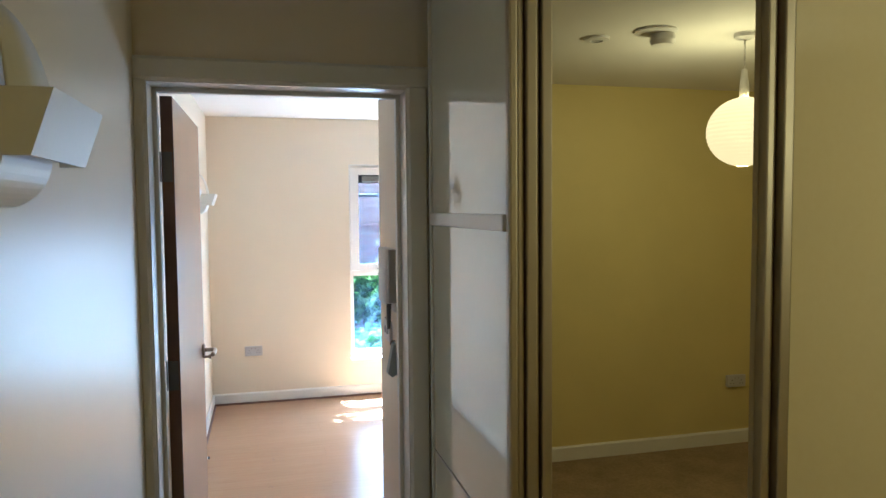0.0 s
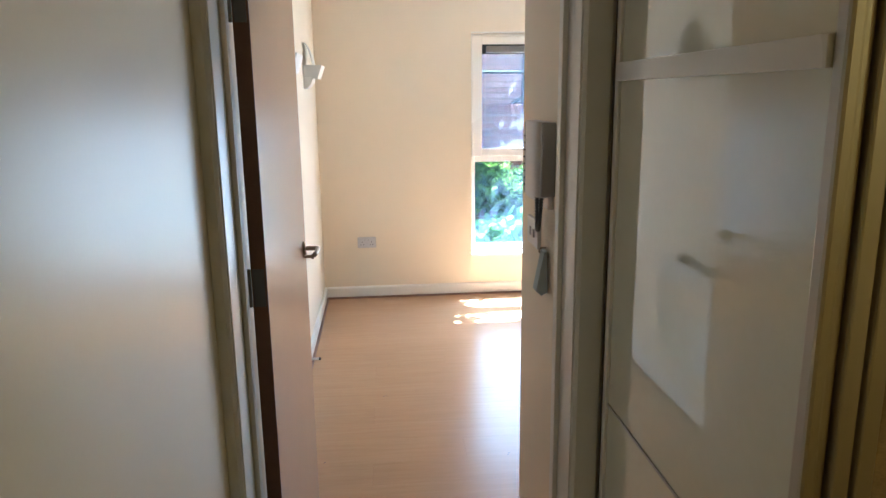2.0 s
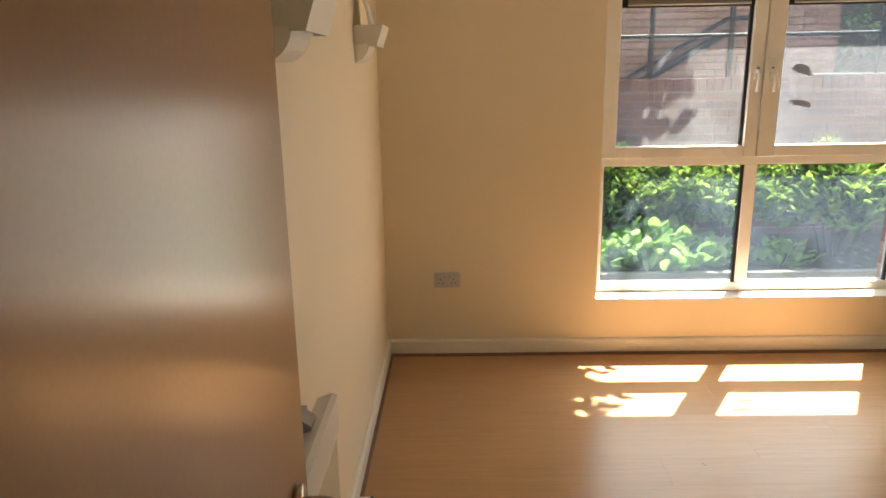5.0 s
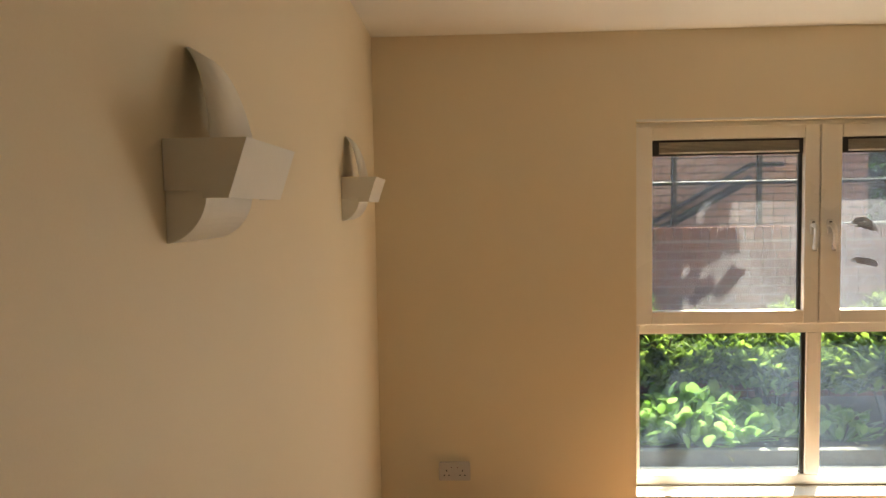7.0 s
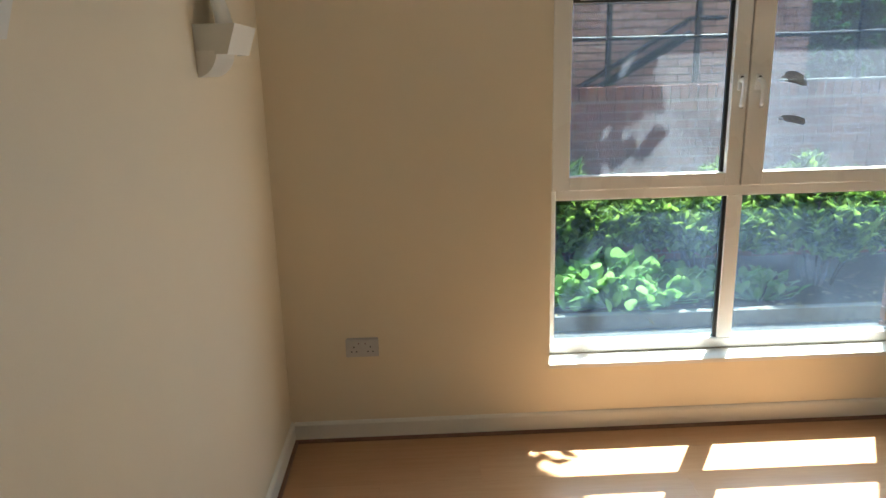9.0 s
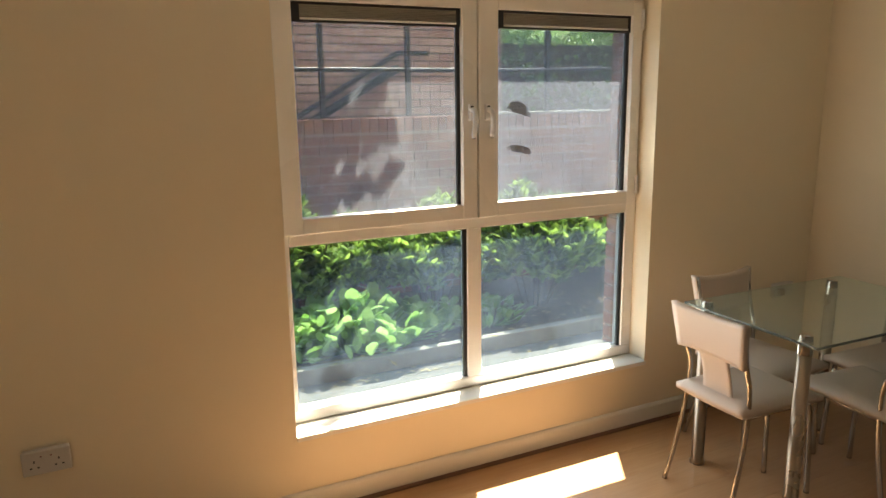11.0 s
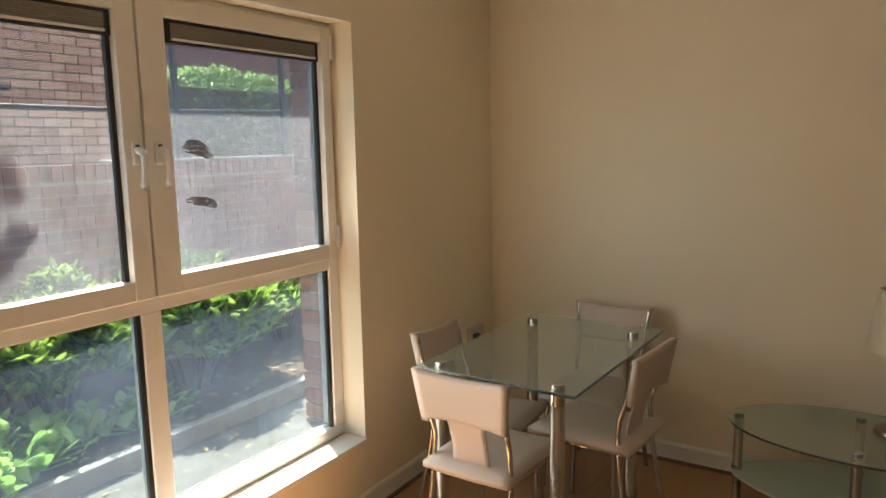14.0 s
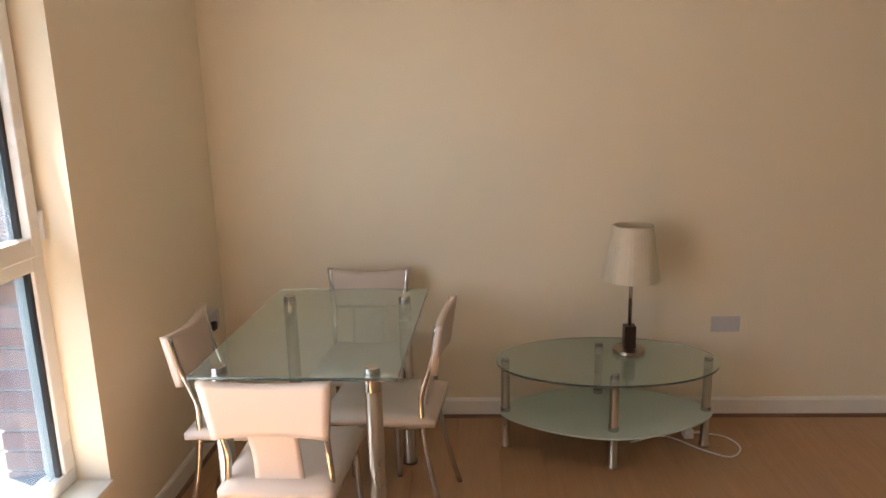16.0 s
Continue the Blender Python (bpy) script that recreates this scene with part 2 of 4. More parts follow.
def set_gloss(m, rough, spec=0.5):
    """One even gloss over the whole surface."""
    b = m.node_tree.nodes["Principled BSDF"]
    for link in list(b.inputs["Roughness"].links):
        m.node_tree.links.remove(link)
    b.inputs["Roughness"].default_value = rough
    b.inputs["Specular IOR Level"].default_value = spec


set_gloss(M_WALL_SHEEN, 0.33, 0.15)
set_gloss(M_WHITEGLASS, 0.004, 0.8)
set_gloss(M_DOOR, 0.21, 0.2)
M_WHITEGLASS.node_tree.nodes["Principled BSDF"].inputs["IOR"].default_value = 1.7
# Door glass with the yellow lantern light and reflection put into its colour.
M_GLASS_YELLOW_LIT = paint("white_glass_with_yellow_light", (0.78, 0.70, 0.46), 0.03, 0.01, 50, 0.0)
set_gloss(M_GLASS_YELLOW_LIT, 0.02, 0.6)
M_MIRROR = metal("mirror_silver", (0.86, 0.84, 0.78), 0.005)
M_TABLEGLASS = glass("green_table_glass", (0.74, 0.89, 0.85))
M_TABLEGLASS.node_tree.nodes["Principled BSDF"].inputs["Transmission Weight"].default_value = 0.92
M_TABLEGLASS.node_tree.nodes["Principled BSDF"].inputs["IOR"].default_value = 1.55
M_FROST = paint("frosted_glass_shelf", (0.55, 0.64, 0.58), 0.35, 0.03, 60, 0.0)
M_PANE_LOW = dusty_pane("dusty_lower_glass", 0.0065, 0.027, 2.4, (1, 1, 0.6), 0.1, 1.6, -0.3, 0.75, (0.46, 0.66, 0.95))
M_PANE_UP = dusty_pane("dusty_upper_glass", 0.034, 0.070, 2.6, (1, 1, 0.5), view_level=0.84)
M_PANE_UP_THICK = dusty_pane("thickly_dusted_glass", 0.050, 0.072, 2.2, (1, 1, 0.5), tone=(0.58, 0.68, 0.84), view_level=0.72)
M_SMEAR = paint("dark_smear", (0.13, 0.13, 0.14), 0.8, 0.2, 90, 0.0)
M_BRICK = brick_mat("red_brick", (0.17, 0.050, 0.034), (0.28, 0.092, 0.060), (0.37, 0.145, 0.092), "island")
M_BRICK_PALE = brick_mat("pale_red_brick", (0.40, 0.20, 0.155), (0.50, 0.28, 0.22), (0.58, 0.36, 0.29), "island")
M_BRICK_ONE = brick_mat("red_brick_single", (0.17, 0.050, 0.034), (0.28, 0.092, 0.060), (0.37, 0.145, 0.092))
M_BRICK_PALE_ONE = brick_mat("pale_red_brick_single", (0.40, 0.20, 0.155), (0.50, 0.28, 0.22), (0.58, 0.36, 0.29))
M_BRICK_REVEAL = brick_mat("orange_red_brick", (0.36, 0.13, 0.08), (0.46, 0.20, 0.13), (0.52, 0.27, 0.18))
M_MORTAR_DARK = earth("dark_mortar", (0.06, 0.05, 0.045), (0.10, 0.085, 0.075), 12, 0.3)
M_MORTAR = earth("mortar", (0.36, 0.32, 0.27), (0.46, 0.41, 0.35), 12, 0.3)
M_RAIL = paint("black_railing_paint", (0.015, 0.014, 0.014), 0.45, 0.1, 90, 0.1)
M_PAVE = earth("concrete_paving", (0.10, 0.10, 0.096), (0.17, 0.166, 0.158), 4, 0.3)
M_KERB = earth("concrete_edging", (0.24, 0.235, 0.22), (0.33, 0.32, 0.30), 9, 0.4)
M_COPING = earth("pale_coping", (0.22, 0.21, 0.195), (0.38, 0.37, 0.34), 3, 0.3)
M_SOIL = earth("dark_soil", (0.06, 0.045, 0.032), (0.16, 0.12, 0.085), 8, 1.0)
M_LEAF_BIG = leafy("broad_leaf", (0.20, 0.42, 0.08), (0.47, 0.68, 0.27), 0.45)
M_LEAF_BUSH = leafy("shrub_leaf", (0.05, 0.12, 0.02), (0.42, 0.60, 0.12), 0.55)
M_LEAF_HEDGE = leafy("hedge_leaf", (0.20, 0.36, 0.10), (0.46, 0.62, 0.26), 0.5)
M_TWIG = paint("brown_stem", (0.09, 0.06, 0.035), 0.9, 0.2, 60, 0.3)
M_DEADLEAF = leafy("dry_leaf", (0.34, 0.25, 0.10), (0.50, 0.42, 0.20))
M_GRASS = earth("ground_beyond", (0.06, 0.09, 0.03), (0.12, 0.15, 0.05), 1.0, 0.6)


def lantern_mat(name, strength):
    m, nt, b = base(name)
    b.inputs["Base Color"].default_value = (0.85, 0.78, 0.62, 1)
    b.inputs["Roughness"].default_value = 0.8
    b.inputs["Emission Color"].default_value = (1.0, 0.66, 0.26, 1)
    b.inputs["Emission Strength"].default_value = strength
    return m


M_LANTERN_ON = lantern_mat("lit_paper_lantern", 0.022)
M_LANTERN_GLOW = lantern_mat("glowing_paper_lantern", 0.028)


# ---- builders ----
def box(bm, x0, x1, y0, y1, z0, z1, bevel=0.0, seg=2):
    vs = [bm.verts.new(p) for p in ((x0, y0, z0), (x1, y0, z0), (x1, y1, z0), (x0, y1, z0),
                                    (x0, y0, z1), (x1, y0, z1), (x1, y1, z1), (x0, y1, z1))]
    fs = [bm.faces.new([vs[i] for i in q]) for q in ((3, 2, 1, 0), (4, 5, 6, 7), (0, 1, 5, 4), (1, 2, 6, 5), (2, 3, 7, 6), (3, 0, 4, 7))]
    if bevel:
        es = list({e for f in fs for e in f.edges})
        bmesh.ops.bevel(bm, geom=es, offset=bevel, segments=seg, profile=0.5, affect="EDGES")
    return bm


def boxm(*a, **k):
    return box(bmesh.new(), *a, **k)


def prism(bm, pts, axis, a, b):
    """Extrude a polygon of 2D points along an axis from a to b."""
    def place(p, h):
        return {"x": (h, p[0], p[1]), "y": (p[0], h, p[1]), "z": (p[0], p[1], h)}[axis]
    lo = [bm.verts.new(place(p, a)) for p in pts]
    hi = [bm.verts.new(place(p, b)) for p in pts]
    n = len(pts)
    bm.faces.new(lo[::-1])
    bm.faces.new(hi)
    for i in range(n):
        bm.faces.new((lo[i], lo[(i + 1) % n], hi[(i + 1) % n], hi[i]))
    bmesh.ops.recalc_face_normals(bm, faces=bm.faces)
    return bm


def lathe(bm, prof, seg=28, origin=(0, 0, 0)):
    """Turn (radius, height) points about z."""
    rings = []
    ox, oy, oz = origin
    for r, z in prof:
        if r < 1e-5:
            rings.append([bm.verts.new((ox, oy, oz + z))])
        else:
            rings.append([bm.verts.new((ox + r * math.cos(2 * math.pi * i / seg), oy + r * math.sin(2 * math.pi * i / seg), oz + z)) for i in range(seg)])
    for a, b in zip(rings, rings[1:]):
        for i in range(seg):
            j = (i + 1) % seg
            if len(a) == 1 and len(b) == 1:
                continue
            if len(a) == 1:
                bm.faces.new((a[0], b[i], b[j]))
            elif len(b) == 1:
                bm.faces.new((a[i], a[j], b[0]))
            else:
                bm.faces.new((a[i], a[j], b[j], b[i]))
    bmesh.ops.recalc_face_normals(bm, faces=bm.faces)
    return bm


def smooth_line(pts, n=6):
    """Catmull-Rom through the points."""
    P = [Vector(p) for p in pts]
    P = [P[0] * 2 - P[1]] + P + [P[-1] * 2 - P[-2]]
    out = []
    for i in range(1, len(P) - 2):
        for k in range(n):
            t = k / n
            a, b, c, d = P[i - 1:i + 3]
            out.append(0.5 * ((2 * b) + (c - a) * t + (2 * a - 5 * b + 4 * c - d) * t * t + (3 * b - a - 3 * c + d) * t ** 3))
    out.append(P[-2])
    return out


def tube(bm, pts, r, seg=10):
    """A round bar along a line of points."""
    pts = [Vector(p) for p in pts]
    rings = []
    for i, p in enumerate(pts):
        d = (pts[min(i + 1, len(pts) - 1)] - pts[max(i - 1, 0)]).normalized()
        up = Vector((0, 0, 1)) if abs(d.z) < 0.95 else Vector((1, 0, 0))
        s = d.cross(up).normalized()
        u = s.cross(d)
        rr = r[i] if isinstance(r, (list, tuple)) else r
        rings.append([bm.verts.new(p + s * math.cos(2 * math.pi * k / seg) * rr + u * math.sin(2 * math.pi * k / seg) * rr) for k in range(seg)])
    for a, b in zip(rings, rings[1:]):
        for k in range(seg):
            bm.faces.new((a[k], a[(k + 1) % seg], b[(k + 1) % seg], b[k]))
    bm.faces.new(rings[0][::-1])
    bm.faces.new(rings[-1])
    bmesh.ops.recalc_face_normals(bm, faces=bm.faces)
    return bm


def part(name, bm, material, parent=None, label="", smooth=False):
    me = bpy.data.meshes.new(name)
    bm.to_mesh(me)
    bm.free()
    if smooth:
        me.polygons.foreach_set("use_smooth", [True] * len(me.polygons))
    me.materials.append(material)
    ob = new(name, me)
    if parent:
        ob.parent = parent
    if label:
        ob["label"] = label
    return ob


def thing(name, label, category, group="", kind="", at=None):
    e = new(name)
    e.empty_display_size = 0.1
    if at is not None:
        e.matrix_basis = at
    return tagged(e, label, category, group, kind)


def structure(name, bm, material, label, category):
    return tagged(part(name, bm, material), label, category, kind="structure")


# ---- setting: lounge ----
CEIL = 2.5
RX = 4.16          # right wall
BY = -3.251        # back wall of the wide part
NX = 0.962         # side wall of the entry
DY0, DY1 = -4.015, -3.83   # door wall
HX = 0.096         # bedroom wall beside the door
WX0, WX1, WZ0, WZ1 = 1.21, 2.99, 0.34, 2.095
OX0, OX1, OZ = 0.132, 0.930, 2.091

floor = structure("floor", boxm(-0.1, RX + 0.1, DY0 - 0.06, 0.02, -0.06, -0.0085), M_UNDER, "laminate floor of pale beech boards", "floor")
bm = boxm(HX - 0.1, RX + 0.1, -7.8, DY0 - 0.05, -0.06, 0.0)
structure("floor_bedroom", bm, M_CARPET, "worn brown carpet in the bedroom", "carpet")
structure("ceiling", boxm(-0.12, RX + 0.12, DY0, 0.3, CEIL, CEIL + 0.1), M_CEIL, "white painted lounge ceiling", "ceiling")
structure("ceiling_bedroom", boxm(HX - 0.12, RX + 0.12, -7.8, DY0 - 0.003, CEIL, CEIL + 0.1), M_CEIL, "white painted bedroom ceiling", "ceiling")

structure("wall_west", boxm(-0.12, 0, DY1, 0.3, -0.05, CEIL), M_WALL, "plain cream lounge wall with two wall lights", "wall")
bm = boxm(0.0, WX0, 0, 0.2, -0.05, CEIL)
box(bm, WX1, RX, 0, 0.2, -0.05, CEIL)
box(bm, WX0, WX1, 0, 0.2, -0.05, WZ0 - 0.022)
box(bm, WX0, WX1, 0, 0.2, WZ1, CEIL)
structure("wall_north", bm, M_WALL, "cream wall with a large four-pane window", "wall")
structure("wall_east", boxm(RX, RX + 0.12, DY0, 0.2, -0.05, CEIL), M_WALL, "plain cream wall behind the glass tables", "wall")
structure("wall_entry", boxm(NX, NX + 0.1, DY1, BY, -0.05, CEIL), M_WALL, "short cream wall that carries the entry phone", "wall")
bm = boxm(-0.12, OX0 - 0.03, DY0, DY1, -0.05, CEIL)
box(bm, OX1 + 0.03, RX, DY0, DY1, -0.05, CEIL)
box(bm, OX0 - 0.03, OX1 + 0.03, DY0, DY1, OZ + 0.03, CEIL)
structure("wall_door", bm, M_WALL, "cream wall with the open lounge doorway", "wall")

# bedroom shell
structure("wall_bedroom_west", boxm(HX - 0.12, HX, -7.8, DY0, -0.05, CEIL), M_WALL_SHEEN, "cream satin bedroom wall with a wall light", "wall")
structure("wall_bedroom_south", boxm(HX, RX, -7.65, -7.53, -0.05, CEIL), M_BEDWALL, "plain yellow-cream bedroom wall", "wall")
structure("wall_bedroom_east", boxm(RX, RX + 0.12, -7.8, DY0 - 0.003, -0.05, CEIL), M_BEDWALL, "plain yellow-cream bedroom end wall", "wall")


def skirting(name, axis, a, b, face, side, z=0.097, thick=0.016, shoe=True):
    prof = [(0, 0.0), (thick, 0.0), (thick, z - 0.012), (thick * 0.6, z - 0.003), (thick * 0.25, z), (0, z)]
    bm = bmesh.new()
    if axis == "y":
        prism(bm, [(face + side * p, q) for p, q in prof], "y", a, b)
    else:
        prism(bm, [(face + side * p, q) for p, q in prof], "x", a, b)
    ob = structure(name, bm, M_GLOSS, "white gloss skirting board along the wall", "skirting")
    if shoe:
        q = [(thick, 0), (thick + 0.014, 0), (thick + 0.012, 0.008), (thick, 0.014)]
        bm = bmesh.new()
        prism(bm, [(face + side * u, v) for u, v in q], axis, a, b)
        part("beading", bm, M_DOOREDGE, ob, "thin brown wood beading")
    return ob


skirting("baseboard_west", "y", DY1 + 0.02, -0.0, 0.0, 1)
skirting("baseboard_north", "x", 0.016, RX - 0.016, 0.0, -1)
skirting("baseboard_east", "y", DY1, 0.0, RX, -1)
skirting("baseboard_south", "x", NX + 0.1, RX - 0.02, DY1, 1)
skirting("baseboard_entry", "y", DY1 + 0.02, BY, NX, -1, shoe=False)
skirting("baseboard_bedroom_south", "x", HX + 0.02, RX - 0.02, -7.53, 1, shoe=False)
skirting("baseboard_bedroom_west", "y", -7.51, DY0 - 0.02, HX, 1, shoe=False)

# ---- doorway ----
bm = boxm(OX0 - 0.03, OX0, DY0 - 0.003, DY1 + 0.003, 0, OZ, 0.002)
box(bm, OX1, OX1 + 0.03, DY0 - 0.003, DY1 + 0.003, 0, OZ, 0.002)
box(bm, OX0 - 0.03, OX1 + 0.03, DY0 - 0.003, DY1 + 0.003, OZ, OZ + 0.03, 0.002)
box(bm, OX0, OX0 + 0.013, DY0 + 0.105, DY1 - 0.045, 0, OZ, 0.002)
box(bm, OX1 - 0.013, OX1, DY0 + 0.105, DY1 - 0.045, 0, OZ, 0.002)
box(bm, OX0 + 0.013, OX1 - 0.013, DY0 + 0.105, DY1 - 0.045, OZ - 0.013, OZ, 0.002)
frame_ob = structure("door_1", bm, M_GLOSS, "white gloss door lining with an open door", "door")


def architrave(y, side):
    w = 0.075
    prof = [(0.004, 0), (w, 0), (w, 0.010), (w - 0.01, 0.017), (0.012, 0.015), (0.004, 0.008)]
    for x, s in ((OX0, -1), (OX1, 1)):
        bm = bmesh.new()
        x_lim = HX + 0.001
        prism(bm, [(max(x + s * p, x_lim) if y < -3.85 else x + s * p, y + side * q) for p, q in prof], "z", 0, OZ + 0.004)
        part("architrave", bm, M_GLOSS, frame_ob)
    bm = bmesh.new()
    prism(bm, [(y + side * q, OZ + p) for p, q in prof], "x", max(OX0 - w, HX + 0.001) if y < -3.85 else OX0 - w, OX1 + w if y < -3.85 else NX - 0.002)
    part("architrave", bm, M_GLOSS, frame_ob)


architrave(DY0 - 0.002, -1)
architrave(DY1 + 0.002, 1)

# the leaf stands open along the lounge wall
LX0, LX1, LY0, LY1 = -0.040, 0.0, 0.0, 0.880
leaf = part("door_leaf", boxm(LX0, LX1, LY0 + 0.003, LY1, 0.008, 2.078, 0.0015), M_DOOR, frame_ob, "satin beech veneer flush door leaf, open")
leaf.matrix_basis = pose(0.181, -3.811, 0, 0, 0, -0.3)
part("hardwood_edge", boxm(LX0 + 0.0005, LX1 - 0.0005, LY0 - 0.002, LY0 + 0.003, 0.008, 2.079), M_DOOREDGE, leaf, "dark brown hardwood edge")
for hz in (0.26, 1.09, 1.795):
    bm = boxm(LX0 + 0.004, LX1 - 0.006, LY0 - 0.0045, LY0 - 0.0018, hz, hz + 0.10, 0.0008)
    tube(bm, [(LX1 - 0.046, LY0 - 0.002, hz), (LX1 - 0.046, LY0 - 0.002, hz + 0.1)], 0.006, 10)
    part("hinge", bm, M_HINGE, leaf, "dark steel butt hinge")


def door_lever(parent, x, y, z, side):
    bm = bmesh.new()
    tube(bm, [(x, y, z), (x + side * 0.010, y, z)], 0.026, 22)
    tube(bm, smooth_line([(x + side * 0.008, y, z), (x + side * 0.045, y, z), (x + side * 0.054, y - 0.012, z), (x + side * 0.055, y - 0.06, z), (x + side * 0.052, y - 0.115, z)], 5), 0.009, 12)
    part("door_handle", bm, M_STEEL, parent, "brushed steel lever handle", True)
    bm = tube(bmesh.new(), [(x, y + 0.012, z - 0.034), (x + side * 0.026, y + 0.012, z - 0.034)], [0.006, 0.006], 14)
    tube(bm, [(x + side * 0.0262, y + 0.012, z - 0.034), (x + side * 0.036, y + 0.012, z - 0.034)], 0.010, 16)
    part("thumb_turn", bm, M_STEEL, parent, "small round thumb turn")


door_lever(leaf, LX1, LY1 - 0.070, 1.068, 1)
door_lever(leaf, LX0, LY1 - 0.070, 1.068, -1)

# ---- window ----
win = structure("window_1", boxm(WX0, WX1, 0.115, 0.185, WZ0, WZ0 + 0.05, 0.004), M_PVC, "white plastic window with two sashes over two fixed panes", "window")


def bar(name, x0, x1, z0, z1, y0=0.115, y1=0.185, bev=0.004, label=""):
    return part(name, boxm(x0, x1, y0, y1, z0, z1, bev), M_PVC, win, label)


bar("frame_stile", WX0, WX0 + 0.043, WZ0 + 0.05, WZ1)
bar("frame_stile", WX1 - 0.06, WX1, WZ0 + 0.05, WZ1)
bar("frame_head", WX0 + 0.043, WX1 - 0.06, WZ1 - 0.035, WZ1)
bar("transom", WX0 + 0.043, WX1 - 0.06, 1.085, 1.145)
bar("mullion", 2.045, 2.115, WZ0 + 0.05, 1.085)
bar("mullion", 2.065, 2.12, 1.145, WZ1 - 0.035)


def sash(x0, x1, z0, z1, gx0, gx1, gz0, gz1):
    y0, y1 = 0.098, 0.150
    bm = boxm(x0, gx0, y0, y1, z0, z1, 0.004)
    box(bm, gx1, x1, y0, y1, z0, z1, 0.004)
    box(bm, gx0, gx1, y0 + 0.001, y1, z0, gz0, 0.004)
    box(bm, gx0, gx1, y0 + 0.001, y1, gz1, z1, 0.004)
    s = part("sash", bm, M_PVC, win)
    return s


s1 = sash(WX0 + 0.02, 2.088, 1.132, 2.072, 1.310, 2.020, 1.195, 2.012)
s2 = sash(2.096, WX1 - 0.022, 1.132, 2.072, 2.192, 2.918, 1.195, 2.012)


def pane(name, x0, x1, z0, z1, mat, y=0.142):
    p = part(name, boxm(x0 - 0.006, x1 + 0.006, y, y + 0.004, z0 - 0.006, z1 + 0.006), mat, win, "dusty window glass")
    p.visible_shadow = False
    bm = boxm(x1 - 0.016, x1 + 0.001, y - 0.016, y - 0.001, z0, z1)
    box(bm, x0 - 0.001, x0 + 0.004, y - 0.014, y - 0.001, z0, z1)
    box(bm, x0, x1, y - 0.014, y - 0.001, z1 - 0.004, z1 + 0.001)
    part("gasket", bm, M_BLACK, win, "black rubber gasket")


pane("pane", 1.253, 2.045, 0.39, 1.085, M_PANE_LOW)
pane("pane", 2.115, 2.930, 0.39, 1.085, M_PANE_LOW)
pane("pane", 1.310, 2.020, 1.195, 2.012, M_PANE_UP)
pane("pane", 2.192, 2.918, 1.195, 2.012, M_PANE_UP_THICK)

for x0, x1 in ((1.310, 2.020), (2.192, 2.918)):
    bm = boxm(x0, x1, 0.118, 0.139, 1.938, 2.012)
    cas = part("blind_cassette", bm, M_BLACK, win, "black folded-up blind cassette")
    bm = bmesh.new()
    for k in range(7):
        z = 1.956 + k * 0.0065
        prism(bm, [(0.117, z), (0.110, z + 0.0032), (0.117, z + 0.0062)], "x", x0 + 0.035, x1 - 0.022)
    part("pleats", bm, M_PLEAT, cas, "grey pleated fabric")
    part("bottom_rail", boxm(x0 + 0.035, x1 - 0.022, 0.108, 0.1175, 1.946, 1.954, 0.001), M_PLASTIC, cas, "pale bottom rail")


def window_handle(x, s):
    bm = boxm(x - 0.014, x + 0.014, 0.086, 0.099, 1.555, 1.625, 0.005)
    h = part("window_handle", bm, M_PLASTIC, win, "white plastic espagnolette handle")
    bm = tube(bmesh.new(), smooth_line([(x, 0.088, 1.60), (x, 0.066, 1.598), (x + s * 0.002, 0.050, 1.58), (x + s * 0.004, 0.048, 1.53), (x + s * 0.004, 0.062, 1.482)], 5), [0.0115] * 20 + [0.009], 10)
    part("grip", bm, M_PLASTIC, h, "", True)
    part("lock_button", tube(bmesh.new(), [(x, 0.086, 1.612), (x, 0.080, 1.612)], 0.006, 12), M_BLACK, h)


window_handle(2.055, -1)
window_handle(2.135, 1)
for hz in (1.18, 1.95):
    part("hinge", tube(boxm(2.962, 2.975, 0.092, 0.116, hz, hz + 0.09, 0.002), [(2.968, 0.090, hz), (2.968, 0.090, hz + 0.09)], 0.006, 10), M_PLASTIC, win, "white window hinge")
structure("window_sill", boxm(WX0 - 0.0, WX1 + 0.0, -0.012, 0.115, WZ0 - 0.022, WZ0, 0.003), M_GLOSS, "white gloss window board in the sun", "window sill")
bm = boxm(WX0, WX1, -0.004, 0.004, WZ1 - 0.006, WZ1 + 0.004)
part("head_bead", bm, M_GLOSS, win, "white bead along the head of the opening")

# marks wiped into the dust
def smear(cx, cz, w, h, tilt, seed):
    rnd = random.Random(seed)
    bm = bmesh.new()
    strokes = max(3, int(h / 0.0062))
    n = 34
    for k in range(strokes):
        v = (k + 0.5) / strokes - 0.5
        a0 = rnd.uniform(0.0, 0.22) + abs(v) * 0.25
        a1 = 1 - rnd.uniform(0.0, 0.22) - abs(v) * 0.2
        y = 0.1385 - 0.0002 * k
        up, lo = [], []
        for i in range(n):
            u = a0 + (a1 - a0) * i / (n - 1)
            arch = math.sin(u * math.pi)
            x = cx + (u - 0.5) * w
            zc = cz - tilt * (u - 0.5) * w + arch * h * 0.35 + v * h * (0.45 + 0.5 * arch)
            zc += 0.0015 * noise.noise(Vector((u * 9, k * 3.1, seed)))
            th = 0.0062 * (0.2 + arch) * rnd.uniform(0.45, 1.15)
            up.append(bm.verts.new((x, y, zc + th * 0.5)))
            lo.append(bm.verts.new((x, y, zc - th * 0.5)))
        for i in range(n - 1):
            bm.faces.new((lo[i], lo[i + 1], up[i + 1], up[i]))
    return part("smear", bm, M_SMEAR, win, "dark smeared mark on the glass")


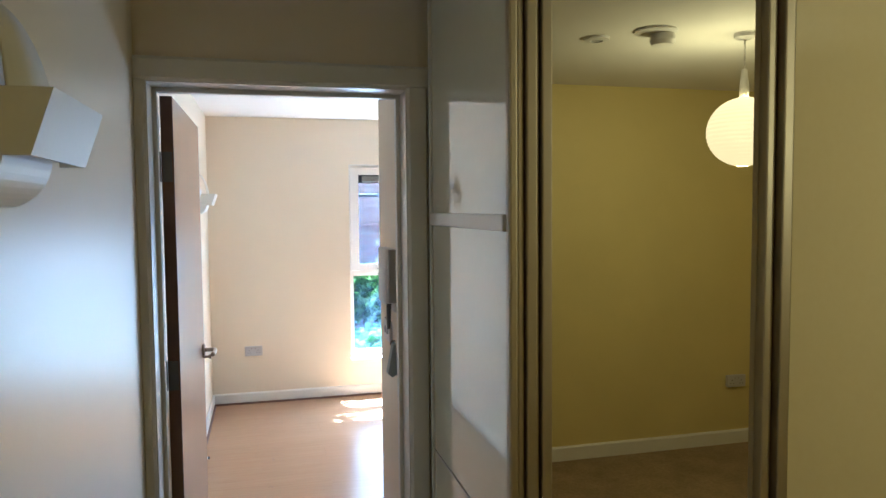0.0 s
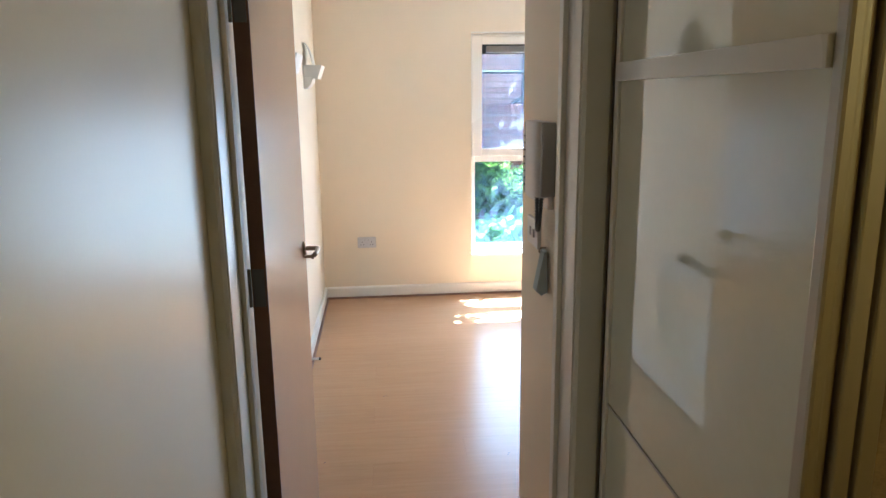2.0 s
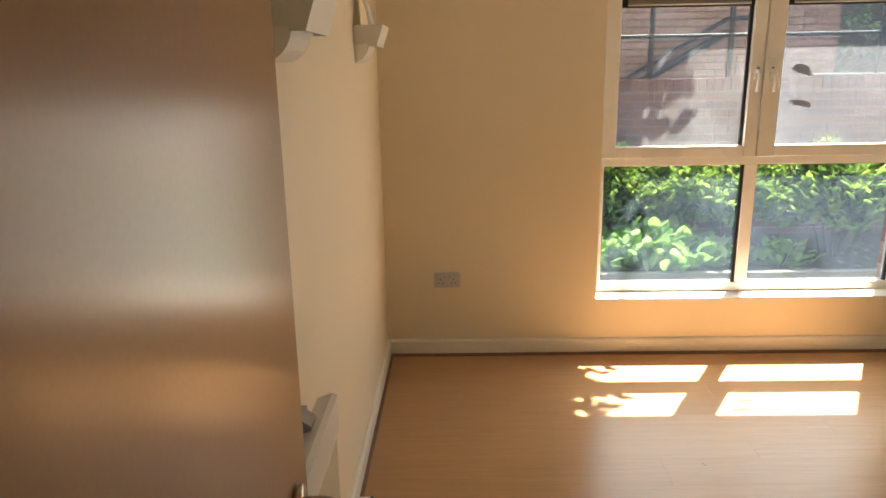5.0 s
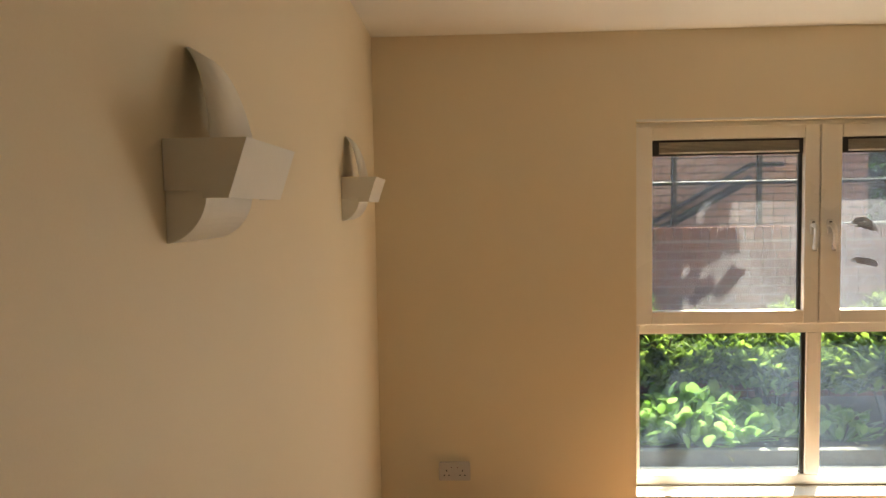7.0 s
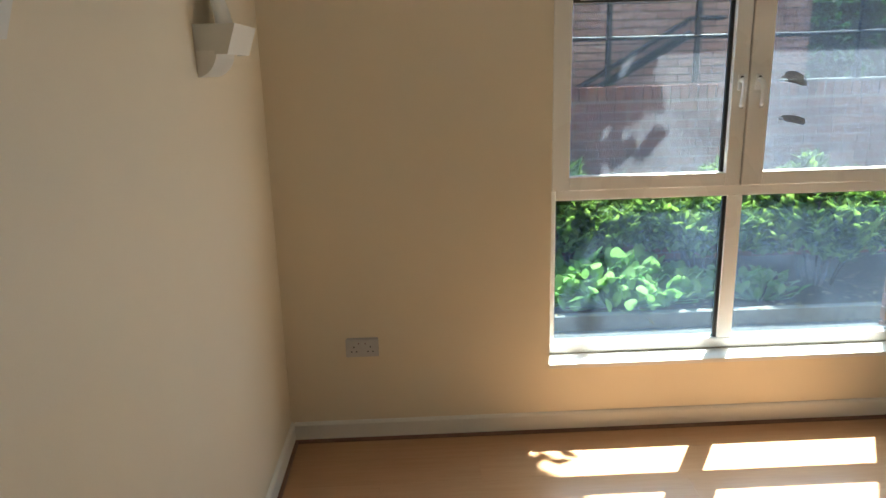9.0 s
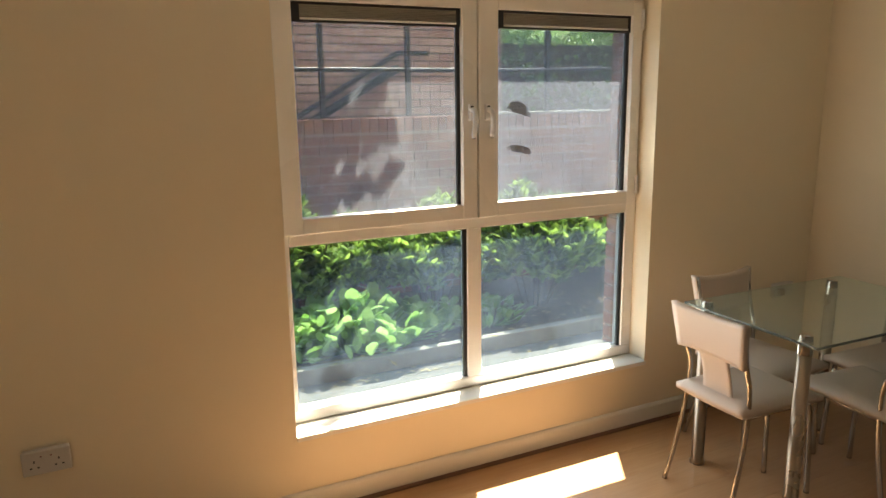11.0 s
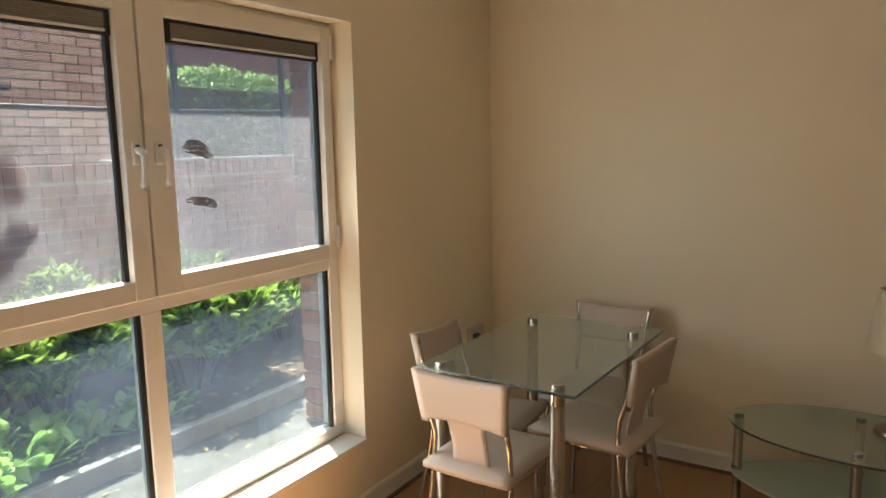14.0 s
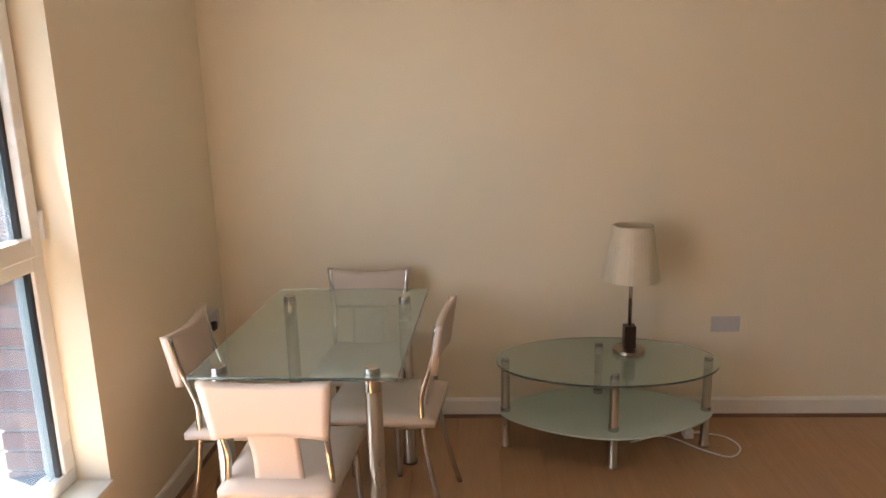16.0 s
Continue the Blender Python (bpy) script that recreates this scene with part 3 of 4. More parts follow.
smear(2.32, 1.585, 0.15, 0.055, 0.28, 3)
smear(2.335, 1.408, 0.185, 0.034, 0.22, 5)


# ---- lounge: wall lights ----
def wall_light(x, y, z, name="wall_light"):
    """Folded white sconce: a curved vane crossed by an angled band, backed on the wall at x."""
    t = thing(name, "unlit white wall light with a curved vane and angled band", "wall light", "wall lights", at=pose(x, y, z))
    W = 0.275
    # band: two side cheeks and a leaning front
    bm = prism(bmesh.new(), [(0.0, -0.037), (0.0, 0.037), (0.121, 0.037), (0.092, -0.048), (0.055, -0.048), (0.055, -0.037)], "y", 0.0, 0.006)
    part("cheek", bm, M_SCONCE, t)
    bm = prism(bmesh.new(), [(0.0, -0.037), (0.0, 0.037), (0.121, 0.037), (0.092, -0.048), (0.055, -0.048), (0.055, -0.037)], "y", W - 0.006, W)
    part("cheek", bm, M_SCONCE, t)
    bm = prism(bmesh.new(), [(0.121, 0.037), (0.092, -0.048), (0.086, -0.048), (0.115, 0.037)], "y", 0.006, W - 0.006)
    part("band_front", bm, M_SCONCE, t)

    def vane(z0, z1, bulge, y_in0, y_in1, y_out0, y_out1):
        bm = bmesh.new()
        n = 14
        rows = []
        for i in range(n + 1):
            u = i / n
            ang = u * math.pi / 2
            xx = 0.007 + bulge * (0.2 * u + 0.8 * math.sin(ang))
            zz = z0 + (z1 - z0) * (0.35 * u + 0.65 * (1 - math.cos(ang)))
            a = y_in0 + (y_out0 - y_in0) * u
            b = y_in1 + (y_out1 - y_in1) * u
            rows.append([bm.verts.new((xx, a, zz)), bm.verts.new((xx, b, zz)), bm.verts.new((xx - 0.006, b, zz)), bm.verts.new((xx - 0.006, a, zz))])
        for p, q in zip(rows, rows[1:]):
            for k in range(4):
                bm.faces.new((p[k], p[(k + 1) % 4], q[(k + 1) % 4], q[k]))
        bm.faces.new(rows[0])
        bm.faces.new(rows[-1][::-1])
        bmesh.ops.recalc_face_normals(bm, faces=bm.faces)
        return bm

    part("upper_vane", vane(0.185, -0.01, 0.060, 0.095, 0.205, 0.018, 0.235), M_OPAL, t, "curved opal glass", True)
    wedge = [(0.0, -0.0372), (0.0, -0.112)]
    for k in range(11):
        ang = k / 10 * math.pi / 2
        wedge.append((0.004 + 0.056 * math.sin(ang), -0.112 + 0.0748 * (0.3 * k / 10 + 0.7 * (1 - math.cos(ang)))))
    part("lower_vane", prism(bmesh.new(), wedge, "y", 0.004, 0.215), M_OPAL, t, "curved opal glass wedge", False)
    part("back_plate", boxm(-0.0, 0.008, 0.06, W - 0.06, -0.035, 0.035, 0.002), M_PLASTIC, t)
    return t


wall_light(0.001, -2.277, 1.78)
wall_light(0.001, -0.872, 1.785)
wall_light(HX + 0.001, -5.332, 1.818)

# ---- lounge: panel heater ----
h = thing("panel_heater", "slim white electric panel heater on the wall", "heater", at=pose(0, -2.74, 0))
part("case", boxm(0.024, 0.070, 0, 0.61, 0.305, 0.775, 0.006), M_PLASTIC, h)
part("front_panel", boxm(0.0705, 0.078, 0.05, 0.604, 0.31, 0.69, 0.002), M_WHITEGLASS, h, "glossy white front panel")
part("top_band", prism(bmesh.new(), [(0.0705, 0.692), (0.084, 0.692), (0.086, 0.80), (0.072, 0.806), (0.03, 0.79), (0.03, 0.7755), (0.0705, 0.7755)], "y", 0.0, 0.61), M_PLASTIC, h, "dull white top band")
part("end_band", boxm(0.0705, 0.084, 0.0, 0.048, 0.305, 0.690, 0.003), M_PLASTIC, h, "dull white end band")
part("wall_plate", boxm(0.0, 0.0235, 0.10, 0.52, 0.42, 0.815), M_GREYPLASTIC, h, "grey wall plate")
for k in (0.16, 0.42):
    part("bracket", prism(bmesh.new(), [(0.0236, 0.78), (0.052, 0.792), (0.052, 0.81), (0.0236, 0.83)], "y", k, k + 0.06), M_GREYPLASTIC, h)


# ---- sockets ----
def socket(x, y, z, axis, side, label="dull white double wall socket on a back box", category="socket", plug=False):
    rot = {("x", -1): 0, ("y", -1): 90, ("x", 1): 180}[(axis, side)]
    t = thing("wall_socket", label, category, "double sockets", at=pose(x, y, z, 0, 0, rot))
    part("back_box", boxm(-0.071, 0.071, -0.020, 0.0, -0.041, 0.041, 0.003), M_SOCKET, t)
    part("plate", boxm(-0.074, 0.074, -0.029, -0.0198, -0.043, 0.043, 0.004), M_SOCKET, t)
    for cx in (-0.037, 0.037):
        sx = cx + (0.022 if cx < 0 else -0.022)
        sw = part("switch", boxm(sx - 0.006, sx + 0.006, -0.032, -0.0288, 0.008, 0.028, 0.001), M_SOCKET, t)
        part("switch_mark", boxm(sx - 0.003, sx + 0.003, -0.0326, -0.0318, 0.021, 0.025), M_SOCKET_MARK, sw, "dark red on mark")
        for dx, dz, w, hh in ((0, 0.006, 0.005, 0.008), (-0.011, -0.016, 0.007, 0.005), (0.011, -0.016, 0.007, 0.005)):
            part("pin_hole", boxm(cx + dx - w / 2, cx + dx + w / 2, -0.0296, -0.0286, dz - hh / 2, dz + hh / 2), M_BLACK, t)
    if plug:
        part("plug", boxm(-0.056, -0.018, -0.055, -0.030, -0.030, 0.008, 0.005), M_BLACK, t, "black plug")
    return t


socket(0.352, -0.0005, 0.466, "x", -1)
socket(3.94, -0.0005, 0.585, "x", -1, "dull white double socket with a black plug", plug=True)
socket(RX - 0.0005, -2.452, 0.474, "y", -1)
socket(3.70, -7.5295, 0.455, "x", 1)


# ---- entry phone ----
e = thing("entry_phone", "white door entry phone with a curled cord on the wall", "entry phone", at=pose(NX, -3.70, 1.30))
part("base_plate", boxm(-0.016, 0.0, 0.02, 0.330, 0.0, 0.235, 0.005), M_PLASTIC, e)
part("name_card", boxm(-0.0175, -0.0155, 0.262, 0.318, 0.145, 0.215), M_GREYPLASTIC, e, "grey name card")
part("fold_line", boxm(-0.0175, -0.0155, 0.235, 0.328, 0.026, 0.031), M_GREYPLASTIC, e)
part("slot", boxm(-0.0475, -0.0165, 0.1945, 0.2015, 0.030, 0.240), M_GREYPLASTIC, e, "dark slot beside the handset")
for k in range(8):
    part("call_button", boxm(-0.0555, -0.046, 0.166, 0.180, 0.055 + k * 0.0205, 0.060 + k * 0.0205, 0.001), M_CORD, e)
prof = smooth_line([(-0.0162, 0.205, 0), (-0.040, 0.196, 0), (-0.052, 0.165, 0), (-0.055, 0.105, 0), (-0.052, 0.050, 0), (-0.040, 0.022, 0), (-0.0162, 0.018, 0)], 4)
bm = prism(bmesh.new(), [(p.x, p.y) for p in prof], "z", 0.036, 0.246)
part("handset", bm, M_PLASTIC, e, "white handset", False)
part("handset_side", boxm(-0.040, -0.0005, 0.004, 0.0195, 0.040, 0.244, 0.003), M_GREYPLASTIC, e, "grey cradle side")
cord = [(-0.030, 0.045, 0.037), (-0.032, 0.050, -0.01), (-0.032, 0.066, -0.052), (-0.030, 0.085, -0.068), (-0.028, 0.104, -0.048), (-0.026, 0.116, -0.005), (-0.024, 0.122, 0.036)]
line = smooth_line(cord, 16)
coil = [p + Vector((math.cos(i * 2.1) * 0.003, math.sin(i * 2.1) * 0.003, 0)) for i, p in enumerate(line)]
part("cord", tube(bmesh.new(), coil, 0.0048, 8), M_CORD, e, "dark grey curled cord", True)
sw = thing("light_switch", "white double light switch plate", "light switch", at=pose(NX, -3.535, 1.155))
part("plate", boxm(-0.012, 0.0, 0.0, 0.146, 0.0, 0.086, 0.003), M_PLASTIC, sw)
for k in (0.040, 0.090):
    part("rocker", boxm(-0.016, -0.0118, k, k + 0.014, 0.03, 0.056, 0.001), M_GREYPLASTIC, sw, "grey rocker")
pc = thing("hanging_leaflet", "folded grey leaflet hanging on a hook", "leaflet", at=pose(NX, -3.645, 0.985))
bm = prism(bmesh.new(), [(-0.004, 0.066), (-0.022, 0.056), (-0.038, 0.070), (-0.016, 0.186), (-0.008, 0.19)], "y", 0.0, 0.045)
part("folded_sheet", bm, M_PAPER, pc)
part("hook", tube(bmesh.new(), smooth_line([(0, 0.045, 0.19), (-0.015, 0.045, 0.19), (-0.02, 0.045, 0.18), (-0.012, 0.045, 0.172)], 4), 0.003, 8), M_STEEL, pc)



# ---- dining table ----
t = thing("dining_table", "clear glass dining table on four steel legs", "table", at=pose(3.38, -0.692, 0, 0, 0, -1.8))
TL, TW, TZ = 1.0, 0.668, 0.752
bm = boxm(-TL / 2, TL / 2, -TW / 2, TW / 2, TZ - 0.012, TZ, 0.003)
top = part("tabletop", bm, M_TABLEGLASS, t, "clear green-edged glass top")
for sx in (-1, 1):
    for sy in (-1, 1):
        lx, ly = (0.335 if sx > 0 else -0.45), sy * (TW / 2 - 0.087)
        bm = lathe(bmesh.new(), [(0, 0), (0.032, 0), (0.034, 0.012), (0.028, 0.02), (0.0265, TZ - 0.06), (0.0, TZ - 0.06)], 24, (lx, ly, 0))
        leg = part("leg", bm, M_STEEL, t, "brushed steel leg", True)
        bm = lathe(bmesh.new(), [(0, TZ - 0.0595), (0.0275, TZ - 0.0595), (0.0275, TZ - 0.0125), (0, TZ - 0.0125)], 24, (lx, ly, 0))
        part("collar", bm, M_CHROME, leg, "polished collar under the glass")
        bm = lathe(bmesh.new(), [(0, TZ + 0.0005), (0.024, TZ + 0.0005), (0.024, TZ + 0.016), (0.018, TZ + 0.02), (0, TZ + 0.02)], 24, (lx, ly, 0))
        part("cap", bm, M_CHROME, leg, "polished cap clamping the glass", False)


# ---- dining chairs ----
def sheet(bm, grid, thick, normal):
    """A thick skin over a grid of points."""
    n = Vector(normal) * thick
    A = [[bm.verts.new(p) for p in row] for row in grid]
    B = [[bm.verts.new(Vector(p) + n) for p in row] for row in grid]
    R, C = len(grid), len(grid[0])
    for i in range(R - 1):
        for j in range(C - 1):
            bm.faces.new((A[i][j], A[i][j + 1], A[i + 1][j + 1], A[i + 1][j]))
            bm.faces.new((B[i + 1][j], B[i + 1][j + 1], B[i][j + 1], B[i][j]))
    for i in range(R - 1):
        bm.faces.new((A[i + 1][0], B[i + 1][0], B[i][0], A[i][0]))
        bm.faces.new((A[i][-1], B[i][-1], B[i + 1][-1], A[i + 1][-1]))
    for j in range(C - 1):
        bm.faces.new((A[0][j], B[0][j], B[0][j + 1], A[0][j + 1]))
        bm.faces.new((A[-1][j + 1], B[-1][j + 1], B[-1][j], A[-1][j]))
    bmesh.ops.recalc_face_normals(bm, faces=bm.faces)
    return bm


def dining_chair():
    """Faces +x; the back stands at x = 0; the origin is on the floor below the back."""
    c = thing("dining_chair", "cream leatherette dining chair with a chrome tube frame", "chair", "chairs round the table")
    hw = 0.163
    for s in (-1, 1):
        y = s * hw
        pts = smooth_line([(-0.032, y * 1.10, 0.802), (-0.015, y * 1.04, 0.70), (0.012, y * 0.97, 0.61), (0.034, y * 0.96, 0.54), (0.034, y * 0.99, 0.45), (0.018, y * 1.02, 0.30), (-0.018, y * 1.06, 0.13), (-0.055, y * 1.09, 0.0)], 6)
        part("back_leg", tube(bmesh.new(), pts, 0.0105, 10), M_CHROME, c, "chrome back leg and post", True)
        pts = smooth_line([(0.40, y * 1.05, 0.0), (0.395, y * 1.03, 0.15), (0.385, y, 0.33), (0.37, y * 0.98, 0.412)], 6)
        part("front_leg", tube(bmesh.new(), pts, 0.0115, 10), M_CHROME, c, "chrome front leg", True)
        part("side_rail", tube(bmesh.new(), [(0.04, y * 0.98, 0.411), (0.375, y * 0.98, 0.411)], 0.011, 10), M_CHROME, c, "", True)
    part("cross_rail", tube(bmesh.new(), [(0.375, -hw * 0.98, 0.4105), (0.375, hw * 0.98, 0.4105)], 0.0105, 10), M_CHROME, c, "", True)
    part("cross_rail", tube(bmesh.new(), [(0.045, -hw * 0.98, 0.4105), (0.045, hw * 0.98, 0.4105)], 0.0105, 10), M_CHROME, c, "", True)
    # seat cushion
    bm = bmesh.new()
    rows = []
    n = 12
    for i in range(n + 1):
        u = i / n
        w = 0.195 - 0.015 * (1 - u)
        row = []
        for j in range(n + 1):
            v = j / n * 2 - 1
            x = -0.015 + u * 0.43
            edge = max(abs(v), abs(2 * u - 1))
            z = 0.446 + 0.026 * (1 - edge ** 4) ** 0.5 - 0.006 * (1 - v * v)
            row.append((x, v * w, z))
        rows.append(row)
    sheet(bm, rows, -0.024, (0, 0, 1))
    part("seat", bm, M_LEATHER, c, "padded cream seat", True)
    # sling back: wide upper part wrapped round the posts
    bm = bmesh.new()
    rows = []
    for i in range(11):
        u = i / 10
        z = 0.809 - u * 0.190
        row = []
        for j in range(15):
            v = j / 14 * 2 - 1
            x = -0.030 + 0.028 * u + 0.016 * (1 - v * v) - 0.016
            zz = z - 0.016 * (1 - v * v) * (1 - u) + 0.012 * (1 - v * v) * u * 0.4
            row.append((x - 0.010, v * (hw * (1.10 - 0.13 * u) + 0.015), zz))
        rows.append(row)
    sheet(bm, rows, 0.025, (1, 0, 0))
    part("back_sling", bm, M_LEATHER, c, "cream sling stretched between the posts", True)
    # tongue that runs from the sling down to the seat
    bm = bmesh.new()
    rows = []
    for i in range(13):
        u = i / 12
        z = 0.632 - u * 0.189
        w = 0.078 - 0.004 * math.sin(u * math.pi)
        row = []
        for j in range(9):
            v = j / 8 * 2 - 1
            row.append((-0.008 + 0.030 * math.sin(u * math.pi * 0.6) + 0.012 * u, v * w, z))
        rows.append(row)
    sheet(bm, rows, 0.007, (1, 0, 0))
    part("back_tongue", bm, M_LEATHER, c, "narrow cream strap from back to seat", True)
    return c


ch = dining_chair()
ch.matrix_basis = pose(2.76, -0.645, 0, 0, 0, -1.5)
copy_thing(ch, pose(3.375, -1.10, 0, 0, 0, 84))
copy_thing(ch, pose(3.29, -0.225, 0, 0, 0, -88))
copy_thing(ch, pose(3.99, -0.752, 0, 0, 0, 179))

# ---- coffee table ----
CT = (3.855, -1.828)
t = thing("coffee_table", "oval glass coffee table with a frosted lower shelf", "coffee table", at=pose(CT[0], CT[1], 0))
A, B, CZ = 0.290, 0.492, 0.418


def oval(bm, a, b, z0, z1, n=64):
    prism(bm, [(a * math.cos(2 * math.pi * i / n), b * math.sin(2 * math.pi * i / n)) for i in range(n)], "z", z0, z1)
    return bm


part("tabletop", oval(bmesh.new(), A, B, CZ - 0.010, CZ), M_TABLEGLASS, t, "clear oval glass top")
bm = bmesh.new()
n = 48
pts = []
for i in range(n):
    th = 2 * math.pi * i / n
    k = 0.80 + 0.20 * abs(math.sin(th)) ** 1.4
    pts.append((A * 0.93 * math.cos(th) * (0.72 + 0.28 * abs(math.cos(th))) * 1.0, B * 0.97 * math.sin(th) * k))
prism(bm, pts, "z", 0.165, 0.173)
part("shelf", bm, M_FROST, t, "frosted glass lower shelf")
for lx, ly in ((0.0, 0.45), (0.0, -0.45), (-0.196, 0.0), (0.190, 0.0)):
    bm = lathe(bmesh.new(), [(0, 0), (0.024, 0), (0.024, 0.008), (0.0195, 0.012), (0.0195, CZ - 0.05), (0.0, CZ - 0.05)], 20, (lx, ly, 0))
    leg = part("leg", bm, M_STEEL, t, "brushed steel leg", True)
    bm = lathe(bmesh.new(), [(0, CZ - 0.0495), (0.0205, CZ - 0.0495), (0.0205, CZ - 0.0105), (0, CZ - 0.0105)], 20, (lx, ly, 0))
    part("collar", bm, M_CHROME, leg, "polished collar")
    part("cap", lathe(bmesh.new(), [(0, CZ + 0.0005), (0.018, CZ + 0.0005), (0.018, CZ + 0.010), (0, CZ + 0.012)], 20, (lx, ly, 0)), M_CHROME, leg, "polished cap")
    for z0, z1 in ((0.146, 0.1645), (0.1735, 0.192)):
        part("collar", lathe(bmesh.new(), [(0.0197, z0), (0.0225, z0), (0.0225, z1), (0.0197, z1), (0.0197, z0)], 20, (lx, ly, 0)), M_CHROME, leg, "polished collar")

# ---- table lamp ----
t = thing("table_lamp", "small table lamp with cream fabric shade, unlit", "table lamp", at=pose(3.945, -1.945, CZ + 0.0005))
part("base", lathe(bmesh.new(), [(0, 0), (0.072, 0), (0.074, 0.006), (0.070, 0.018), (0.022, 0.024), (0, 0.024)], 36), M_STEEL, t, "round brushed steel base", False)
part("block", boxm(-0.026, 0.026, -0.026, 0.026, 0.0245, 0.128, 0.003), M_DARKWOOD, t, "dark stained wood block")
part("stem", tube(bmesh.new(), [(0, 0, 0.1285), (0, 0, 0.42)], 0.0085, 14), M_STEEL, t, "thin steel stem", True)
bm = bmesh.new()
seg = 40
lo, hi, lo2, hi2 = [], [], [], []
rnd = random.Random(4)
for i in range(seg):
    th = 2 * math.pi * i / seg
    w = 1 + 0.012 * math.sin(th * 9) + 0.006 * rnd.random()
    lo.append(bm.verts.new((0.124 * w * math.cos(th), 0.124 * w * math.sin(th), 0.345)))
    hi.append(bm.verts.new((0.088 * math.cos(th), 0.088 * math.sin(th), 0.59)))
    lo2.append(bm.verts.new((0.121 * w * math.cos(th), 0.121 * w * math.sin(th), 0.345)))
    hi2.append(bm.verts.new((0.085 * math.cos(th), 0.085 * math.sin(th), 0.59)))
for i in range(seg):
    j = (i + 1) % seg
    bm.faces.new((lo[i], lo[j], hi[j], hi[i]))
    bm.faces.new((lo2[j], lo2[i], hi2[i], hi2[j]))
    bm.faces.new((hi[i], hi[j], hi2[j], hi2[i]))
    bm.faces.new((lo[j], lo[i], lo2[i], lo2[j]))
part("shade", bm, M_SHADE, t, "cream fabric shade, slightly creased", False)
bm = tube(bmesh.new(), [(-0.086, 0, 0.50), (0.086, 0, 0.50)], 0.002, 6)
tube(bm, [(0, -0.086, 0.5005), (0, 0.086, 0.5005)], 0.002, 6)
tube(bm, [(0, 0, 0.40), (0, 0, 0.47)], 0.018, 14)
part("lamp_holder", bm, M_PLASTIC, t)
cab = smooth_line([(3.87, -1.95, 0.004), (3.93, -2.12, 0.004), (3.80, -2.26, 0.004), (3.74, -2.36, 0.004), (3.82, -2.43, 0.004), (3.92, -2.40, 0.004), (3.96, -2.30, 0.004), (3.93, -2.23, 0.02)], 8)
cb = tagged(part("power_cable", tube(bmesh.new(), cab, 0.0035, 8), M_PLASTIC, None, "", True), "white lamp cable lying loose on the floor", "cable")
part("plug", boxm(3.905, 3.955, -2.25, -2.205, 0.001, 0.045, 0.006), M_PLASTIC, cb, "white plug")


# ---- paper lanterns ----
def paper_lantern(x, y, z_bottom, r, mat, label):
    t = thing("paper_lantern", label, "pendant lamp", "paper lanterns", at=pose(x, y, CEIL))
    part("ceiling_rose", lathe(bmesh.new(), [(0, -0.0005), (0.05, -0.0005), (0.048, -0.02), (0.02, -0.03), (0, -0.03)], 28), M_PLASTIC, t)
    cz = z_bottom + r * 0.97 - CEIL
    part("flex", tube(bmesh.new(), [(0, 0, -0.031), (0, 0, cz + r + 0.13)], 0.004, 8), M_PLASTIC, t)
    part("lamp_holder", lathe(bmesh.new(), [(0, cz + r + 0.129), (0.012, cz + r + 0.125), (0.018, cz + r + 0.07), (0.022, cz + r + 0.03), (0.02, cz + r - 0.05), (0, cz + r - 0.05)], 18), M_PLASTIC, t)
    prof = []
    n = 96
    for i in range(n + 1):
        a = -math.pi / 2 + (i / n) * math.pi * 0.96 + 0.06
        wob = 1 + 0.008 * math.cos(i * 2 * math.pi / 4)
        prof.append((max(0.03, r * math.cos(a) * wob), cz + r * 0.97 * math.sin(a)))
    s = part("globe", lathe(bmesh.new(), prof, 48), mat, t, "ribbed paper globe", True)
    s.visible_shadow = False
    return t


paper_lantern(2.655, -6.11, 1.885, 0.165, M_LANTERN_ON, "lit white paper globe lantern hanging from the ceiling")
paper_lantern(2.30, -1.42, 1.975, 0.165, M_LANTERN_GLOW, "warmly glowing paper globe lantern over the lounge")


# ---- bedroom: ceiling fittings ----
t = thing("smoke_detector", "round white smoke detector on the bedroom ceiling", "smoke detector", at=pose(2.215, -6.15, CEIL))
part("base", lathe(bmesh.new(), [(0, -0.0005), (0.095, -0.0005), (0.095, -0.010), (0.07, -0.016), (0, -0.016)], 32), M_PLASTIC, t)
part("head", lathe(bmesh.new(), [(0, -0.0165), (0.055, -0.0165), (0.058, -0.045), (0.05, -0.065), (0, -0.068)], 32, (0.035, 0, 0)), M_PLASTIC, t)
t = thing("ceiling_vent", "small round white ceiling vent in the bedroom", "vent", at=pose(2.015, -6.34, CEIL))
part("rim", lathe(bmesh.new(), [(0.028, -0.0005), (0.062, -0.0005), (0.060, -0.012), (0.030, -0.016), (0.028, -0.0005)], 28), M_PLASTIC, t)
part("disc", lathe(bmesh.new(), [(0, -0.004), (0.0275, -0.004), (0.024, -0.012), (0, -0.012)], 24), M_GREYPLASTIC, t)

# ---- bedroom: corner wardrobe with sliding glass doors ----
PX, MY = 1.005, -4.785
w = thing("corner_wardrobe", "built-in wardrobe with white glass and mirror doors", "wardrobe", at=pose(0, 0, 0))
part("carcass", boxm(PX + 0.05, RX - 0.01, MY + 0.06, DY0 - 0.004, 0.0, CEIL - 0.003), M_GLOSS, w)

